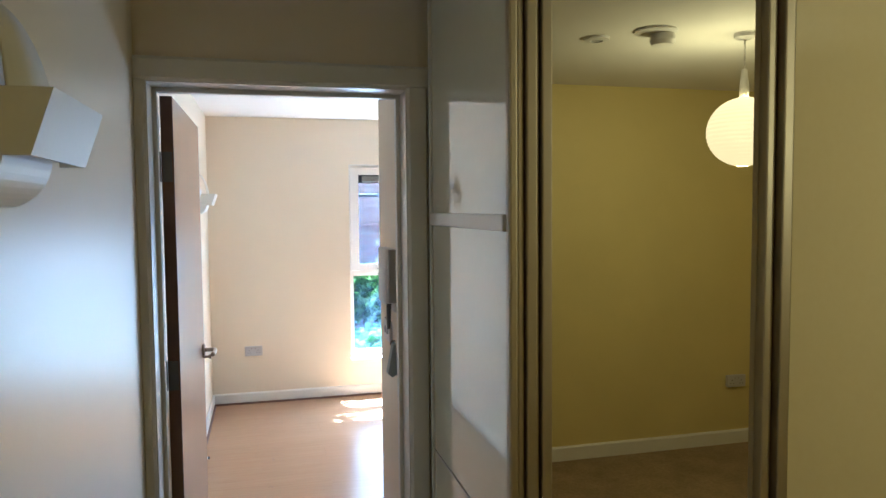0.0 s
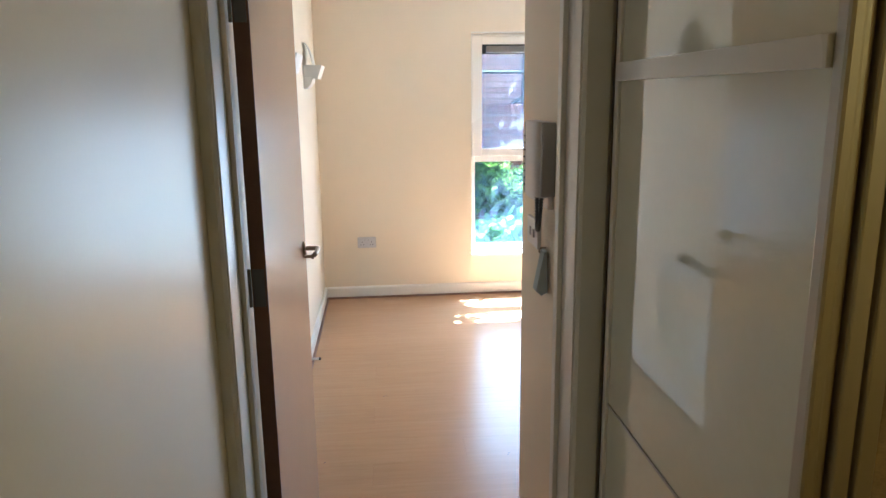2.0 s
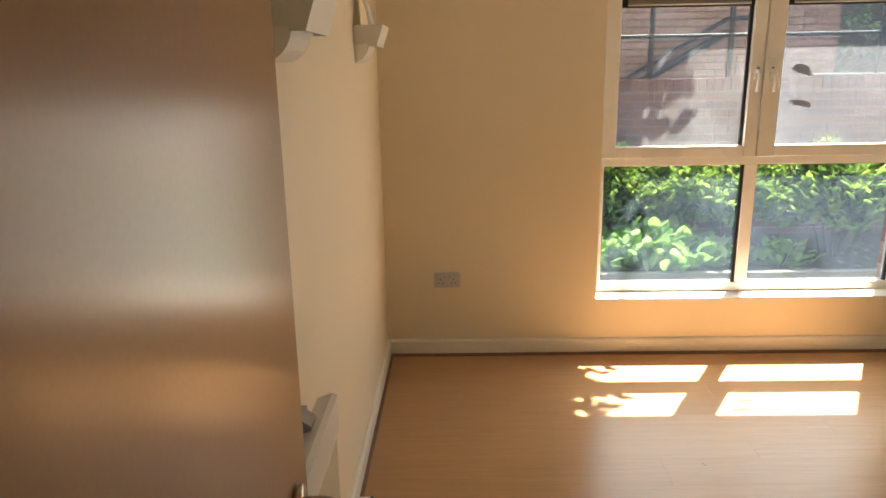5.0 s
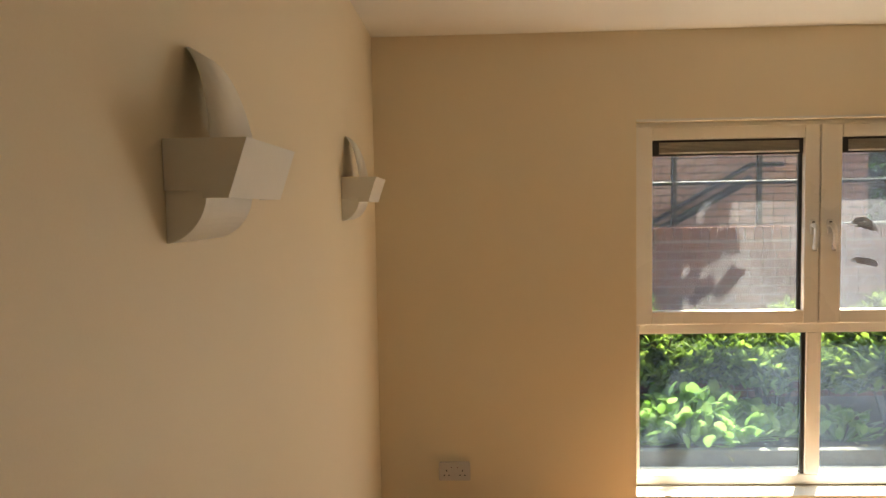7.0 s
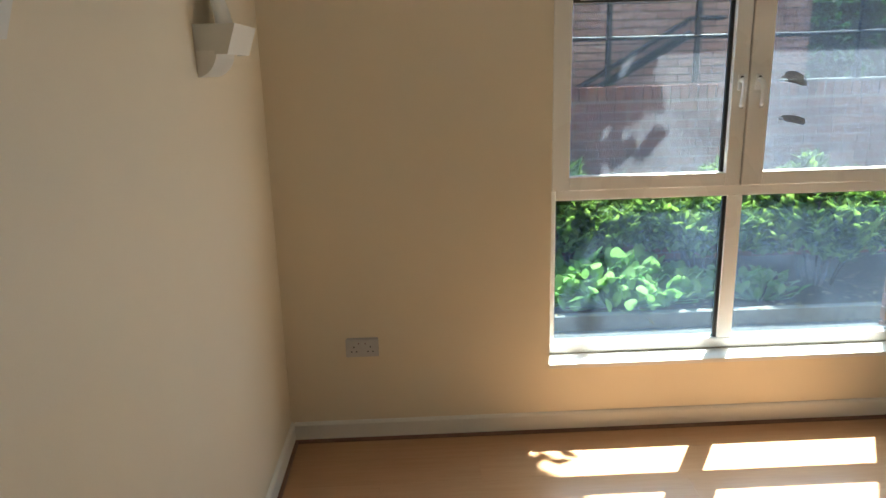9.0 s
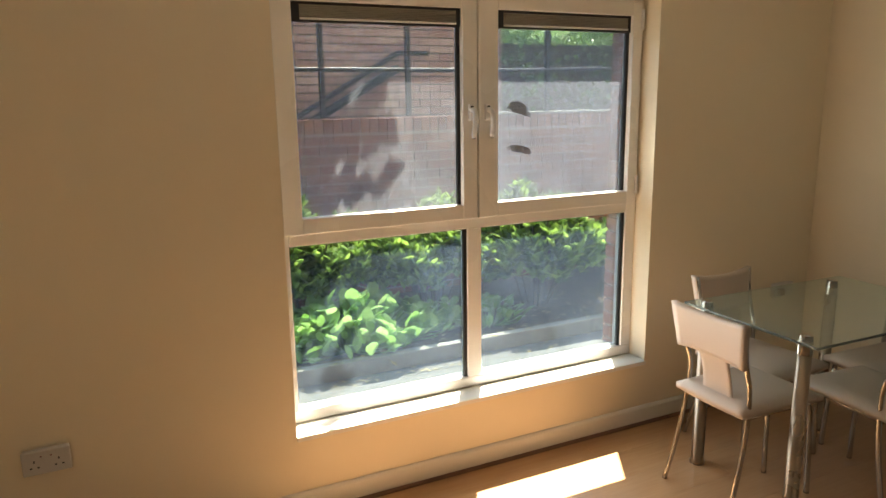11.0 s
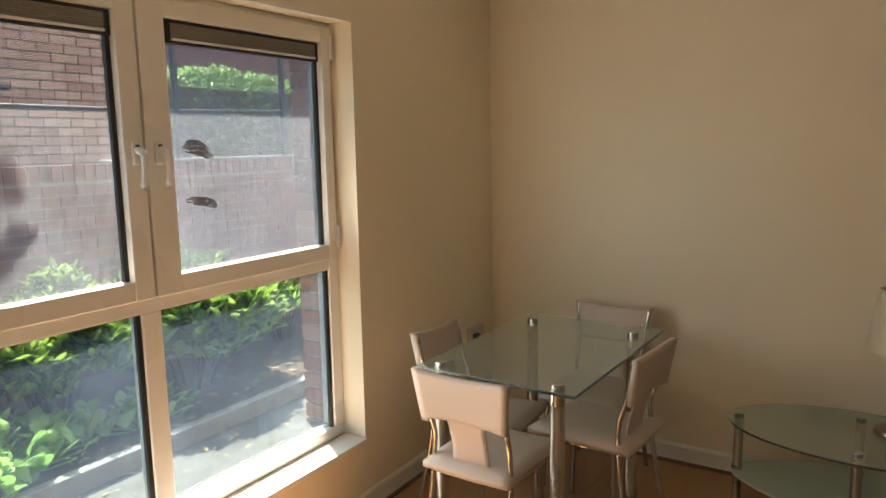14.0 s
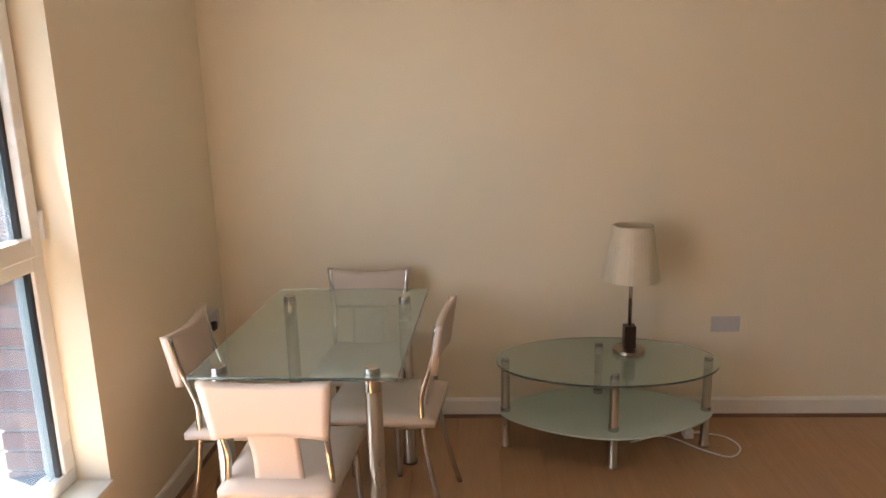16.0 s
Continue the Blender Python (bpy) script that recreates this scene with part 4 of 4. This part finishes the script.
# y runs from the corner post to the door wall
SD0, SD1 = -4.798, DY0 - 0.042
d = part("side_door", boxm(PX + 0.004, PX + 0.03, SD0, SD1, 0.04, 2.46), M_GREYPLASTIC, w, "white glass wardrobe door in three fields")
zs = [0.045, 0.895, 1.665, 2.455]
for z0, z1 in zip(zs, zs[1:]):
    part("glass_field", boxm(PX, PX + 0.0035, SD0, SD1 - 0.022, z0 + 0.0015, z1 - 0.0015), M_WHITEGLASS, d, "glossy white glass field")
part("cross_bar", boxm(PX - 0.010, PX - 0.0005, SD0, SD1 - 0.022, 1.645, 1.684, 0.002), M_PVC, d, "white cross bar")
part("joint", boxm(PX - 0.003, PX - 0.0005, SD0, SD1 - 0.022, 0.891, 0.899, 0.001), M_GREYPLASTIC, d, "thin dark joint")
part("stile", boxm(PX - 0.008, PX + 0.02, SD1 - 0.0215, SD1, 0.04, 2.46, 0.003), M_GLOSS, d, "pale edge profile")
part("edge_seal", boxm(PX - 0.003, PX + 0.02, SD1 + 0.0005, DY0 - 0.0205, 0.0, 2.46), M_BLACK, d, "dark shadow gap seal")

part("corner_post", boxm(PX - 0.004, PX + 0.018, -4.826, -4.7985, 0.0, CEIL - 0.003, 0.006), M_BRONZE, w, "bronze corner post")
for x0, x1, y0 in ((1.026, 1.042, -4.812), (1.045, 1.071, -4.822), (1.074, 1.083, -4.802), (1.086, 1.112, -4.812)):
    part("profile", boxm(x0, x1, y0, MY + 0.02, 0.0, CEIL - 0.003, 0.004), M_BRONZE, w, "bronze edge profile")
md = part("mirror_door", boxm(1.113, 1.690, MY + 0.004, MY + 0.022, 0.03, 2.47), M_GREYPLASTIC, w, "full-height mirror wardrobe door")
part("mirror", boxm(1.113, 1.684, MY, MY + 0.0035, 0.03, 2.47), M_MIRROR, md, "mirror glass")
for x0, x1, y0 in ((1.686, 1.708, -4.812), (1.711, 1.724, -4.798), (1.727, 1.757, -4.822), (1.760, 1.774, -4.804)):
    part("profile", boxm(x0, x1, y0, MY + 0.02, 0.0, CEIL - 0.003, 0.004), M_BRONZE, w, "bronze edge profile")
# Its colour holds the yellow reflection of the room.
part("front_door", boxm(1.776, RX - 0.02, MY + 0.012, MY + 0.03, 0.03, 2.47), M_GLASS_YELLOW_LIT, w, "glass wardrobe door coloured with the room's reflected yellow light")


# ---- outside ----
structure("ground", boxm(-60, 60, 0.2, 120, -0.35, -0.12), M_GRASS, "ground beyond the garden", "ground")
structure("pavement", boxm(-4, 9, 0.205, 1.262, -0.12, 0.0), M_PAVE, "grey concrete path below the window", "path")
structure("garden_bed", boxm(-4, 9, 1.335, 2.7, -0.12, 0.055), M_SOIL, "dark soil of the planting bed", "flower bed")
k = structure("kerb", boxm(-4, 9, 1.265, 1.332, -0.12, 0.10, 0.008), M_KERB, "low concrete edging along the bed", "edging")


LOOSE_BRICKS = []


def brick_face(name, x0, x1, z0, z1, y, depth=0.10, soldier_top=False, label="", parent_mat=M_MORTAR, brick=M_BRICK, single=M_BRICK, near=(0, 0, 0, 0)):
    """Mortar core with bricks laid in stretcher bond on the face towards the window."""
    core = structure(name, boxm(x0, x1, y + 0.008, y + (0.105 if soldier_top else depth + 0.1), z0 - 0.2, z1 - (0.004 if soldier_top else 0)), parent_mat, label, "brick wall")
    bm = bmesh.new()
    z = z0
    row = 0
    L, H, J = 0.215, 0.063, 0.012
    rnd = random.Random(int(y * 100) + 7)
    top = z1 - (0.112 if soldier_top else 0)
    while z + H <= top + 0.001:
        x = x0 - (row % 2) * (L + J) / 2
        while x < x1:
            a, b = max(x, x0), min(x + L, x1)
            if b - a > 0.03:
                jj = rnd.random() * 0.004
                if b - a > L - 0.001 and near[0] < a and b < near[1] and near[2] < z < near[3]:
                    LOOSE_BRICKS.append((core, "lying", (a, y - jj, z), single))
                else:
                    box(bm, a, b, y - jj, y + 0.02, z, z + H)
            x += L + J
        z += H + J
        row += 1
    if soldier_top:
        x = x0
        while x < x1:
            jj = rnd.random() * 0.003
            if near[0] < x < near[1] and x + H < x1:
                LOOSE_BRICKS.append((core, "upright", (x, y - 0.004 - jj, z1 - 0.1025), single))
            else:
                box(bm, x, min(x + H, x1), y - 0.004 - jj, y + 0.11, z1 - 0.1025, z1 + 0.004)
            x += H + J
    part("bricks", bm, brick, core)["kind"] = "stuff"
    return core


brick_face("wall_retaining", -1.5, 9.0, 0.0355, 1.50, 2.72, soldier_top=True, label="red brick retaining wall with a soldier course", single=M_BRICK_ONE, near=(1.3, 5.2, 0.75, 1.5))
brick_face("wall_building", -2.0, 4.5, 1.2, 3.2, 4.0, label="pale red brick wall of the neighbouring building", parent_mat=M_MORTAR_DARK, brick=M_BRICK_PALE, single=M_BRICK_PALE_ONE, near=(1.5, 4.45, 1.45, 2.45))

bm = bmesh.new()
rnd = random.Random(8)
x = 3.70
while x < 9.0:
    box(bm, x, x + 0.594, 2.705 - rnd.random() * 0.004, 2.975, 1.5045, 1.524 + rnd.random() * 0.003, 0.004, 1)
    x += 0.60
structure("coping", bm, M_COPING, "pale concrete coping on the retaining wall", "coping")

# brick leaf around the window opening, outside
# The height up to 8.5 is unseen, added to keep sky light off the garden walls.
core = structure("wall_outer", boxm(-4.0, WX0 - 0.012, 0.205, 0.38, -0.12, 8.5), M_MORTAR, "outer red brick leaf of the window wall", "brick wall")
part("mortar_side", boxm(WX1 + 0.052, 9.0, 0.205, 0.38, -0.12, 8.5), M_MORTAR, core)
part("mortar_head", boxm(WX0 - 0.012, WX1 + 0.052, 0.205, 0.39, 2.18, 8.5), M_MORTAR, core)
part("mortar_foot", boxm(WX0 - 0.012, WX1 + 0.052, 0.205, 0.38, -0.12, WZ0 - 0.062), M_MORTAR, core)
z = -0.1
i = 0
while z < 2.9:
    L = 0.215 if i % 2 else 0.1025
    for nm, a, b in (("brick", WX1 + 0.044, WX1 + 0.044 + L), ("brick", WX0 - 0.004 - L, WX0 - 0.004)):
        part(nm, boxm(a, b, 0.203, 0.39, z, z + 0.065, 0.002, seg=1), M_BRICK_REVEAL, core)
    z += 0.075
    i += 1
structure("outer_sill", prism(bmesh.new(), [(0.187, WZ0 + 0.01), (0.43, WZ0 - 0.03), (0.43, WZ0 - 0.06), (0.187, WZ0 - 0.06)], "x", WX0 - 0.01, WX1 + 0.05), M_PAVE, "sloping outer window sill", "window sill")

# railing on the retaining wall
r = thing("railing", "black painted metal railing on the brick wall", "railing", at=pose(0, 2.80, 1.520))
for px in (-1.0, -0.28, 0.44, 1.16, 2.20, 2.92, 4.27, 5.4, 6.6):
    part("post", boxm(px - 0.02, px + 0.02, -0.02, 0.02, 0.0, 1.05, 0.003), M_RAIL, r)
for z in (0.36, 1.03):
    part("rail", tube(bmesh.new(), [(-1.5, 0, z), (4.0, 0, z), (9, 0, z + 0.10)], 0.018, 8), M_RAIL, r)
hr = thing("stair_handrail", "dark sloping stair handrail fixed to the brick wall", "handrail", at=pose(0, 3.93, 0))
part("rail", tube(bmesh.new(), [(1.9, 0, 1.28), (3.30, 0, 2.09), (3.62, 0, 2.09)], 0.024, 8), M_RAIL, hr)
part("lower_rail", tube(bmesh.new(), [(1.9, 0, 1.17), (3.30, 0, 1.95)], 0.04, 8), M_RAIL, hr)
for bx, bz in ((2.3, 1.51), (3.1, 1.97)):
    part("bracket", tube(bmesh.new(), [(bx, 0, bz), (bx, 0.075, bz - 0.05)], 0.010, 6), M_RAIL, hr)


def leaf_blade(bm, pos, heading, pitch, length, width, curl=0.35, fold=0.15, n=4):
    """One leaf: a pointed oval that droops towards its tip."""
    f = Vector((math.cos(heading) * math.cos(pitch), math.sin(heading) * math.cos(pitch), math.sin(pitch)))
    s = Vector((-math.sin(heading), math.cos(heading), 0))
    up = f.cross(s) * -1
    if up.z < 0:
        up = -up
    prev = None
    p = Vector(pos)
    step = length / n
    for i in range(n + 1):
        u = i / n
        w = width * (math.sin(math.pi * min(1, (u * 0.93 + 0.05))) ** 0.75) * 0.5
        c = p + f * (length * u) - up * (curl * length * u * u)
        row = [bm.verts.new(c - s * w + up * fold * w), bm.verts.new(c), bm.verts.new(c + s * w + up * fold * w)]
        if prev:
            bm.faces.new((prev[0], prev[1], row[1], row[0]))
            bm.faces.new((prev[1], prev[2], row[2], row[1]))
        prev = row


def broad_plant(cx, cy, n, spread, height, seed, label):
    rnd = random.Random(seed)
    t = thing("broad_leaf_plant", label, "plant", at=pose(cx, cy, 0.055))
    lv, st = bmesh.new(), bmesh.new()
    for i in range(n):
        a = rnd.random() * 2 * math.pi
        rr = spread * rnd.random() ** 0.6
        px, py = rr * math.cos(a) * 1.35, rr * math.sin(a) * 0.75
        z = height * (1 - 0.75 * (rr / spread) ** 1.6) * (0.55 + 0.5 * rnd.random())
        head = rnd.choice((-1, 1, -1)) * math.pi / 2 + rnd.uniform(-1.1, 1.1)
        tube(st, [(px * 0.35, py * 0.35, 0.0), (px * 0.75, py * 0.75, z * 0.6), (px, py, z)], 0.004, 5)
        ln = rnd.uniform(0.065, 0.135)
        leaf_blade(lv, (px, py, z), head, rnd.uniform(0.45, 1.4), ln, ln * rnd.uniform(0.58, 0.78), rnd.uniform(0.05, 0.35), rnd.uniform(0.05, 0.25), 6)
    part("leaves", lv, M_LEAF_BIG, t, "broad bright green leaves", True)
    part("stems", st, M_LEAF_BIG, t)
    return t


broad_plant(1.97, 1.66, 560, 0.54, 0.32, 11, "clump of broad bright green leaves in the bed")
broad_plant(1.30, 1.64, 260, 0.36, 0.26, 12, "low clump of broad green leaves in the bed")
broad_plant(2.66, 1.66, 34, 0.13, 0.20, 14, "small clump of broad green leaves in the bed")
broad_plant(3.00, 1.60, 70, 0.20, 0.20, 13, "small clump of broad green leaves in the bed")


def shrub(cx, cy, sx, sy, z0, z1, n, seed, label, ll=(0.05, 0.09), stems=14):
    """Leafy shrub: whorls of narrow leaves on many shoots, thick at the top, bare and dark below."""
    rnd = random.Random(seed)
    t = thing("shrub", label, "shrub", at=pose(cx, cy, 0.055))
    lv, st = bmesh.new(), bmesh.new()
    for i in range(stems):
        a = rnd.uniform(0, 2 * math.pi)
        q = rnd.random() ** 0.5
        tx, ty = q * sx * 0.8 * math.cos(a), q * sy * 0.8 * math.sin(a)
        tz = z0 + (z1 - z0) * rnd.uniform(0.3, 0.8)
        tube(st, smooth_line([(tx * 0.2, ty * 0.2, -0.03), (tx * 0.5, ty * 0.5, tz * 0.5), (tx, ty, tz)], 4), 0.008, 5)
    for i in range(n):
        a = rnd.uniform(0, 2 * math.pi)
        q = rnd.random() ** 0.45
        bx, by = q * sx * math.cos(a), q * sy * math.sin(a)
        dome = (1 - q ** 1.7) ** 0.6
        lump = 0.72 + 0.85 * noise.noise(Vector((bx * 3.1 + seed, by * 3.1, seed * 0.37)))
        depth = rnd.random() ** 1.5
        z = z0 + (z1 - z0) * (0.25 + 0.75 * dome * lump) * (1 - 0.8 * depth)
        turn0 = rnd.uniform(0, 6.28)
        for k in range(5):
            ln = rnd.uniform(*ll)
            leaf_blade(lv, (bx, by, z), turn0 + k * 1.05 + rnd.uniform(-0.3, 0.3), rnd.uniform(0.35, 1.3), ln, ln * rnd.uniform(0.36, 0.5), 0.15, 0.25, 3)
    part("leaves", lv, M_LEAF_BUSH, t, "narrow glossy green leaves", False)
    part("stems", st, M_TWIG, t)
    return t


shrub(0.85, 2.15, 0.62, 0.42, 0.30, 1.02, 1000, 21, "dense dark green shrub against the brick wall", (0.06, 0.11))
shrub(1.80, 2.15, 0.64, 0.44, 0.26, 0.94, 1700, 22, "dense green shrub against the brick wall", (0.06, 0.11))
shrub(2.75, 2.08, 0.64, 0.48, 0.26, 0.92, 1700, 23, "green shrub with sunlit tips against the brick wall", (0.06, 0.11))
shrub(3.58, 1.90, 0.60, 0.48, 0.24, 0.94, 1200, 24, "bright green shrub in the bed", (0.08, 0.14))
shrub(4.7, 2.2, 0.55, 0.38, 0.20, 0.55, 360, 25, "low green shrub against the brick wall", (0.06, 0.10))

# garden tree whose crown shades the window
tr = thing("tree", "small garden tree with a spreading leafy crown", "tree", at=pose(-0.75, 2.15, 0.05))
trunk = smooth_line([(0, 0, -0.1), (0.06, -0.02, 1.0), (0.02, 0.03, 2.0), (0.15, -0.05, 3.0), (0.3, -0.1, 3.6)], 5)
part("trunk", tube(bmesh.new(), trunk, [0.11 - 0.07 * i / (len(trunk) - 1) for i in range(len(trunk))], 10), M_TWIG, tr, "brown tapering trunk", True)
rnd = random.Random(77)
lv = bmesh.new()
for i in range(80):
    ey = rnd.uniform(-1.25, -0.5)
    ex, ez = 3.41 + 0.62 * ey - 1.0 * rnd.random(), rnd.uniform(2.52, 3.46) + 1.88 * (ey + 1.2)
    limb = smooth_line([(0.18, -0.05, rnd.uniform(2.6, 3.4)), (ex * 0.5, ey * 0.4, max(3.2, ez * 0.95)), (ex, ey, ez)], 5)
    part("limb", tube(bmesh.new(), limb, [0.03 - 0.025 * k / (len(limb) - 1) for k in range(len(limb))], 6), M_TWIG, tr)
    for k in range(200):
        p = limb[rnd.randrange(4, len(limb))] + Vector((rnd.gauss(0, 0.11), rnd.gauss(0, 0.17), rnd.gauss(0, 0.13)))
        ln = rnd.uniform(0.09, 0.16)
        leaf_blade(lv, p, rnd.uniform(0, 6.28), rnd.uniform(-0.6, 0.8), ln, ln * 0.55, 0.25, 0.25, 2)
part("crown", lv, M_LEAF_HEDGE, tr, "loose crown of green leaves")

# dry leaves on the path and soil
rnd = random.Random(31)
bm = bmesh.new()
for i in range(420):
    x, y = rnd.uniform(1.1, 4.6), rnd.uniform(0.7, 2.1)
    z = 0.004 if y < 1.26 else (0.104 if y < 1.335 else 0.060)
    ln = rnd.uniform(0.02, 0.06)
    leaf_blade(bm, (x, y, z), rnd.uniform(0, 6.28), rnd.uniform(-0.02, 0.25), ln, ln * 0.5, 0.15, 0.3, 2)
tagged(part("fallen_leaves", bm, M_DEADLEAF), "dry fallen leaves scattered on the path", "leaves", kind="stuff")
bm = bmesh.new()
leaf_blade(bm, (2.06, 1.34, 0.12), -0.9, -0.45, 0.15, 0.07, 0.2, 0.3, 5)
tagged(part("dry_leaf", bm, M_DEADLEAF), "large yellow leaf hanging over the edging", "leaf")


def hedge(x0, x1, y0, y1, z0, z1, n, seed, label):
    rnd = random.Random(seed)
    t = thing("hedge", label, "hedge", at=pose(0, 0, 0))
    # Brown box added for the shade inside the foliage, not a real part.
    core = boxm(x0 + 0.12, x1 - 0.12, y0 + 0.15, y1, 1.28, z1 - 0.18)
    part("shade_core", core, M_TWIG, t)
    lv = bmesh.new()
    for i in range(n):
        x = rnd.uniform(x0, x1)
        if rnd.random() < 0.2:
            y, z = y0 + 0.12 * rnd.random() + 0.08 * noise.noise(Vector((x * 2, 0, seed))), rnd.uniform(z0, z1)
        else:
            y, z = rnd.uniform(y0, y1), z1 - 0.12 * rnd.random()
        z += 0.12 * noise.noise(Vector((x * 1.5, y * 1.5, seed)))
        ln = rnd.uniform(0.07, 0.13)
        leaf_blade(lv, (x, y, z), rnd.uniform(0, 6.28), rnd.uniform(-0.3, 1.2), ln, ln * 0.55, 0.25, 0.25, 2)
    part("leaves", lv, M_LEAF_HEDGE, t)
    return t


hedge(4.6, 12.0, 4.6, 6.2, 1.35, 2.45, 10000, 41, "clipped green hedge behind the railing")
far = structure("wall_far", boxm(3.0, 22.0, 9.0, 9.4, -0.2, 6.0), M_BRICK, "dark brick wall of a building beyond the hedge", "brick wall")
part("eaves", prism(bmesh.new(), [(8.5, 5.9), (9.6, 6.5), (9.6, 6.62), (8.45, 6.0)], "x", 2.6, 22.4), M_TWIG, far, "dark roof edge")
structure("ground_upper", boxm(-3, 14, 2.95, 7.0, 0.0, 1.28), M_KERB, "raised terrace behind the brick wall", "terrace")

# door stop on the skirting of the long wall
ds = thing("door_stop", "small white door stop with a black rubber tip", "door stop", at=pose(0.0165, -1.52, 0.062, 0, 90, 0))
part("flange", lathe(bmesh.new(), [(0, 0), (0.016, 0), (0.016, 0.003), (0.010, 0.006), (0, 0.006)], 20), M_PLASTIC, ds)
part("stem", tube(bmesh.new(), [(0, 0, 0.005), (0, 0, 0.055)], 0.0075, 14), M_PLASTIC, ds, "", True)
part("tip", tube(bmesh.new(), [(0, 0, 0.055), (0, 0, 0.066)], 0.009, 14), M_BLACK, ds, "black rubber tip", True)

# ---- small litter on the lounge floor ----
rnd = random.Random(15)
bm = bmesh.new()
for x, y in ((0.48, -1.5), (0.18, -2.67), (1.03, -2.68), (0.47, -1.98), (1.45, -1.2)):
    for k in range(3):
        leaf_blade(bm, (x + rnd.uniform(-0.012, 0.012), y + rnd.uniform(-0.008, 0.008), 0.002), rnd.uniform(0, 6.28), 0.1, rnd.uniform(0.006, 0.014), 0.005, 0.1, 0.3, 2)
tagged(part("floor_crumbs", bm, M_DARKWOOD), "tiny dark crumbs on the laminate floor", "crumbs", kind="stuff")

# ---- laminate boards, laid across the room ----
PW, PL = 0.192, 1.285
pm = bpy.data.meshes.new("plank")
bm = boxm(0, PL - 0.0004, 0, PW - 0.0004, -0.008, 0.0, 0.00015, seg=1)
bm.to_mesh(pm)
bm.free()
pm.materials.append(M_FLOOR)
rnd = random.Random(9)


def plank(x0, x1, y0, y1):
    full = abs((x1 - x0) - (PL - 0.0004)) < 1e-4 and abs((y1 - y0) - (PW - 0.0004)) < 1e-4
    if full:
        ob = new("plank", pm)
        ob.location = (x0, y0, 0)
    else:
        me = bpy.data.meshes.new("plank")
        b2 = boxm(0, x1 - x0, 0, y1 - y0, -0.008, 0.0, 0.00015, seg=1)
        b2.to_mesh(me)
        b2.free()
        me.materials.append(M_FLOOR)
        ob = new("plank", me)
        ob.location = (x0, y0, 0)
    ob.parent = floor


y = -0.002 - PW
row = 0
while y > DY0 - PW:
    ya, yb = max(y, DY0 - 0.02), y + PW - 0.0004
    x = 0.002 - (row * 0.43) % PL
    lim = RX
    while x < lim:
        a, b = max(x, 0.002), min(x + PL - 0.0004, lim - 0.002)
        if b - a > 0.02 and yb - ya > 0.01:
            plank(a, b, ya, yb)
        x += PL
    y -= PW
    row += 1

# ---- single bricks of the garden walls ----
BRICK_SHAPES = {}
for core, way, place, mat in LOOSE_BRICKS:
    key = (way, mat.name)
    if key not in BRICK_SHAPES:
        me = bpy.data.meshes.new("brick")
        b2 = boxm(0, 0.215, 0, 0.024, 0, 0.063) if way == "lying" else boxm(0, 0.063, 0, 0.114, 0, 0.1065)
        b2.to_mesh(me)
        b2.free()
        me.materials.append(mat)
        BRICK_SHAPES[key] = me
    ob = new("brick", BRICK_SHAPES[key])
    ob.location = place
    ob.parent = core
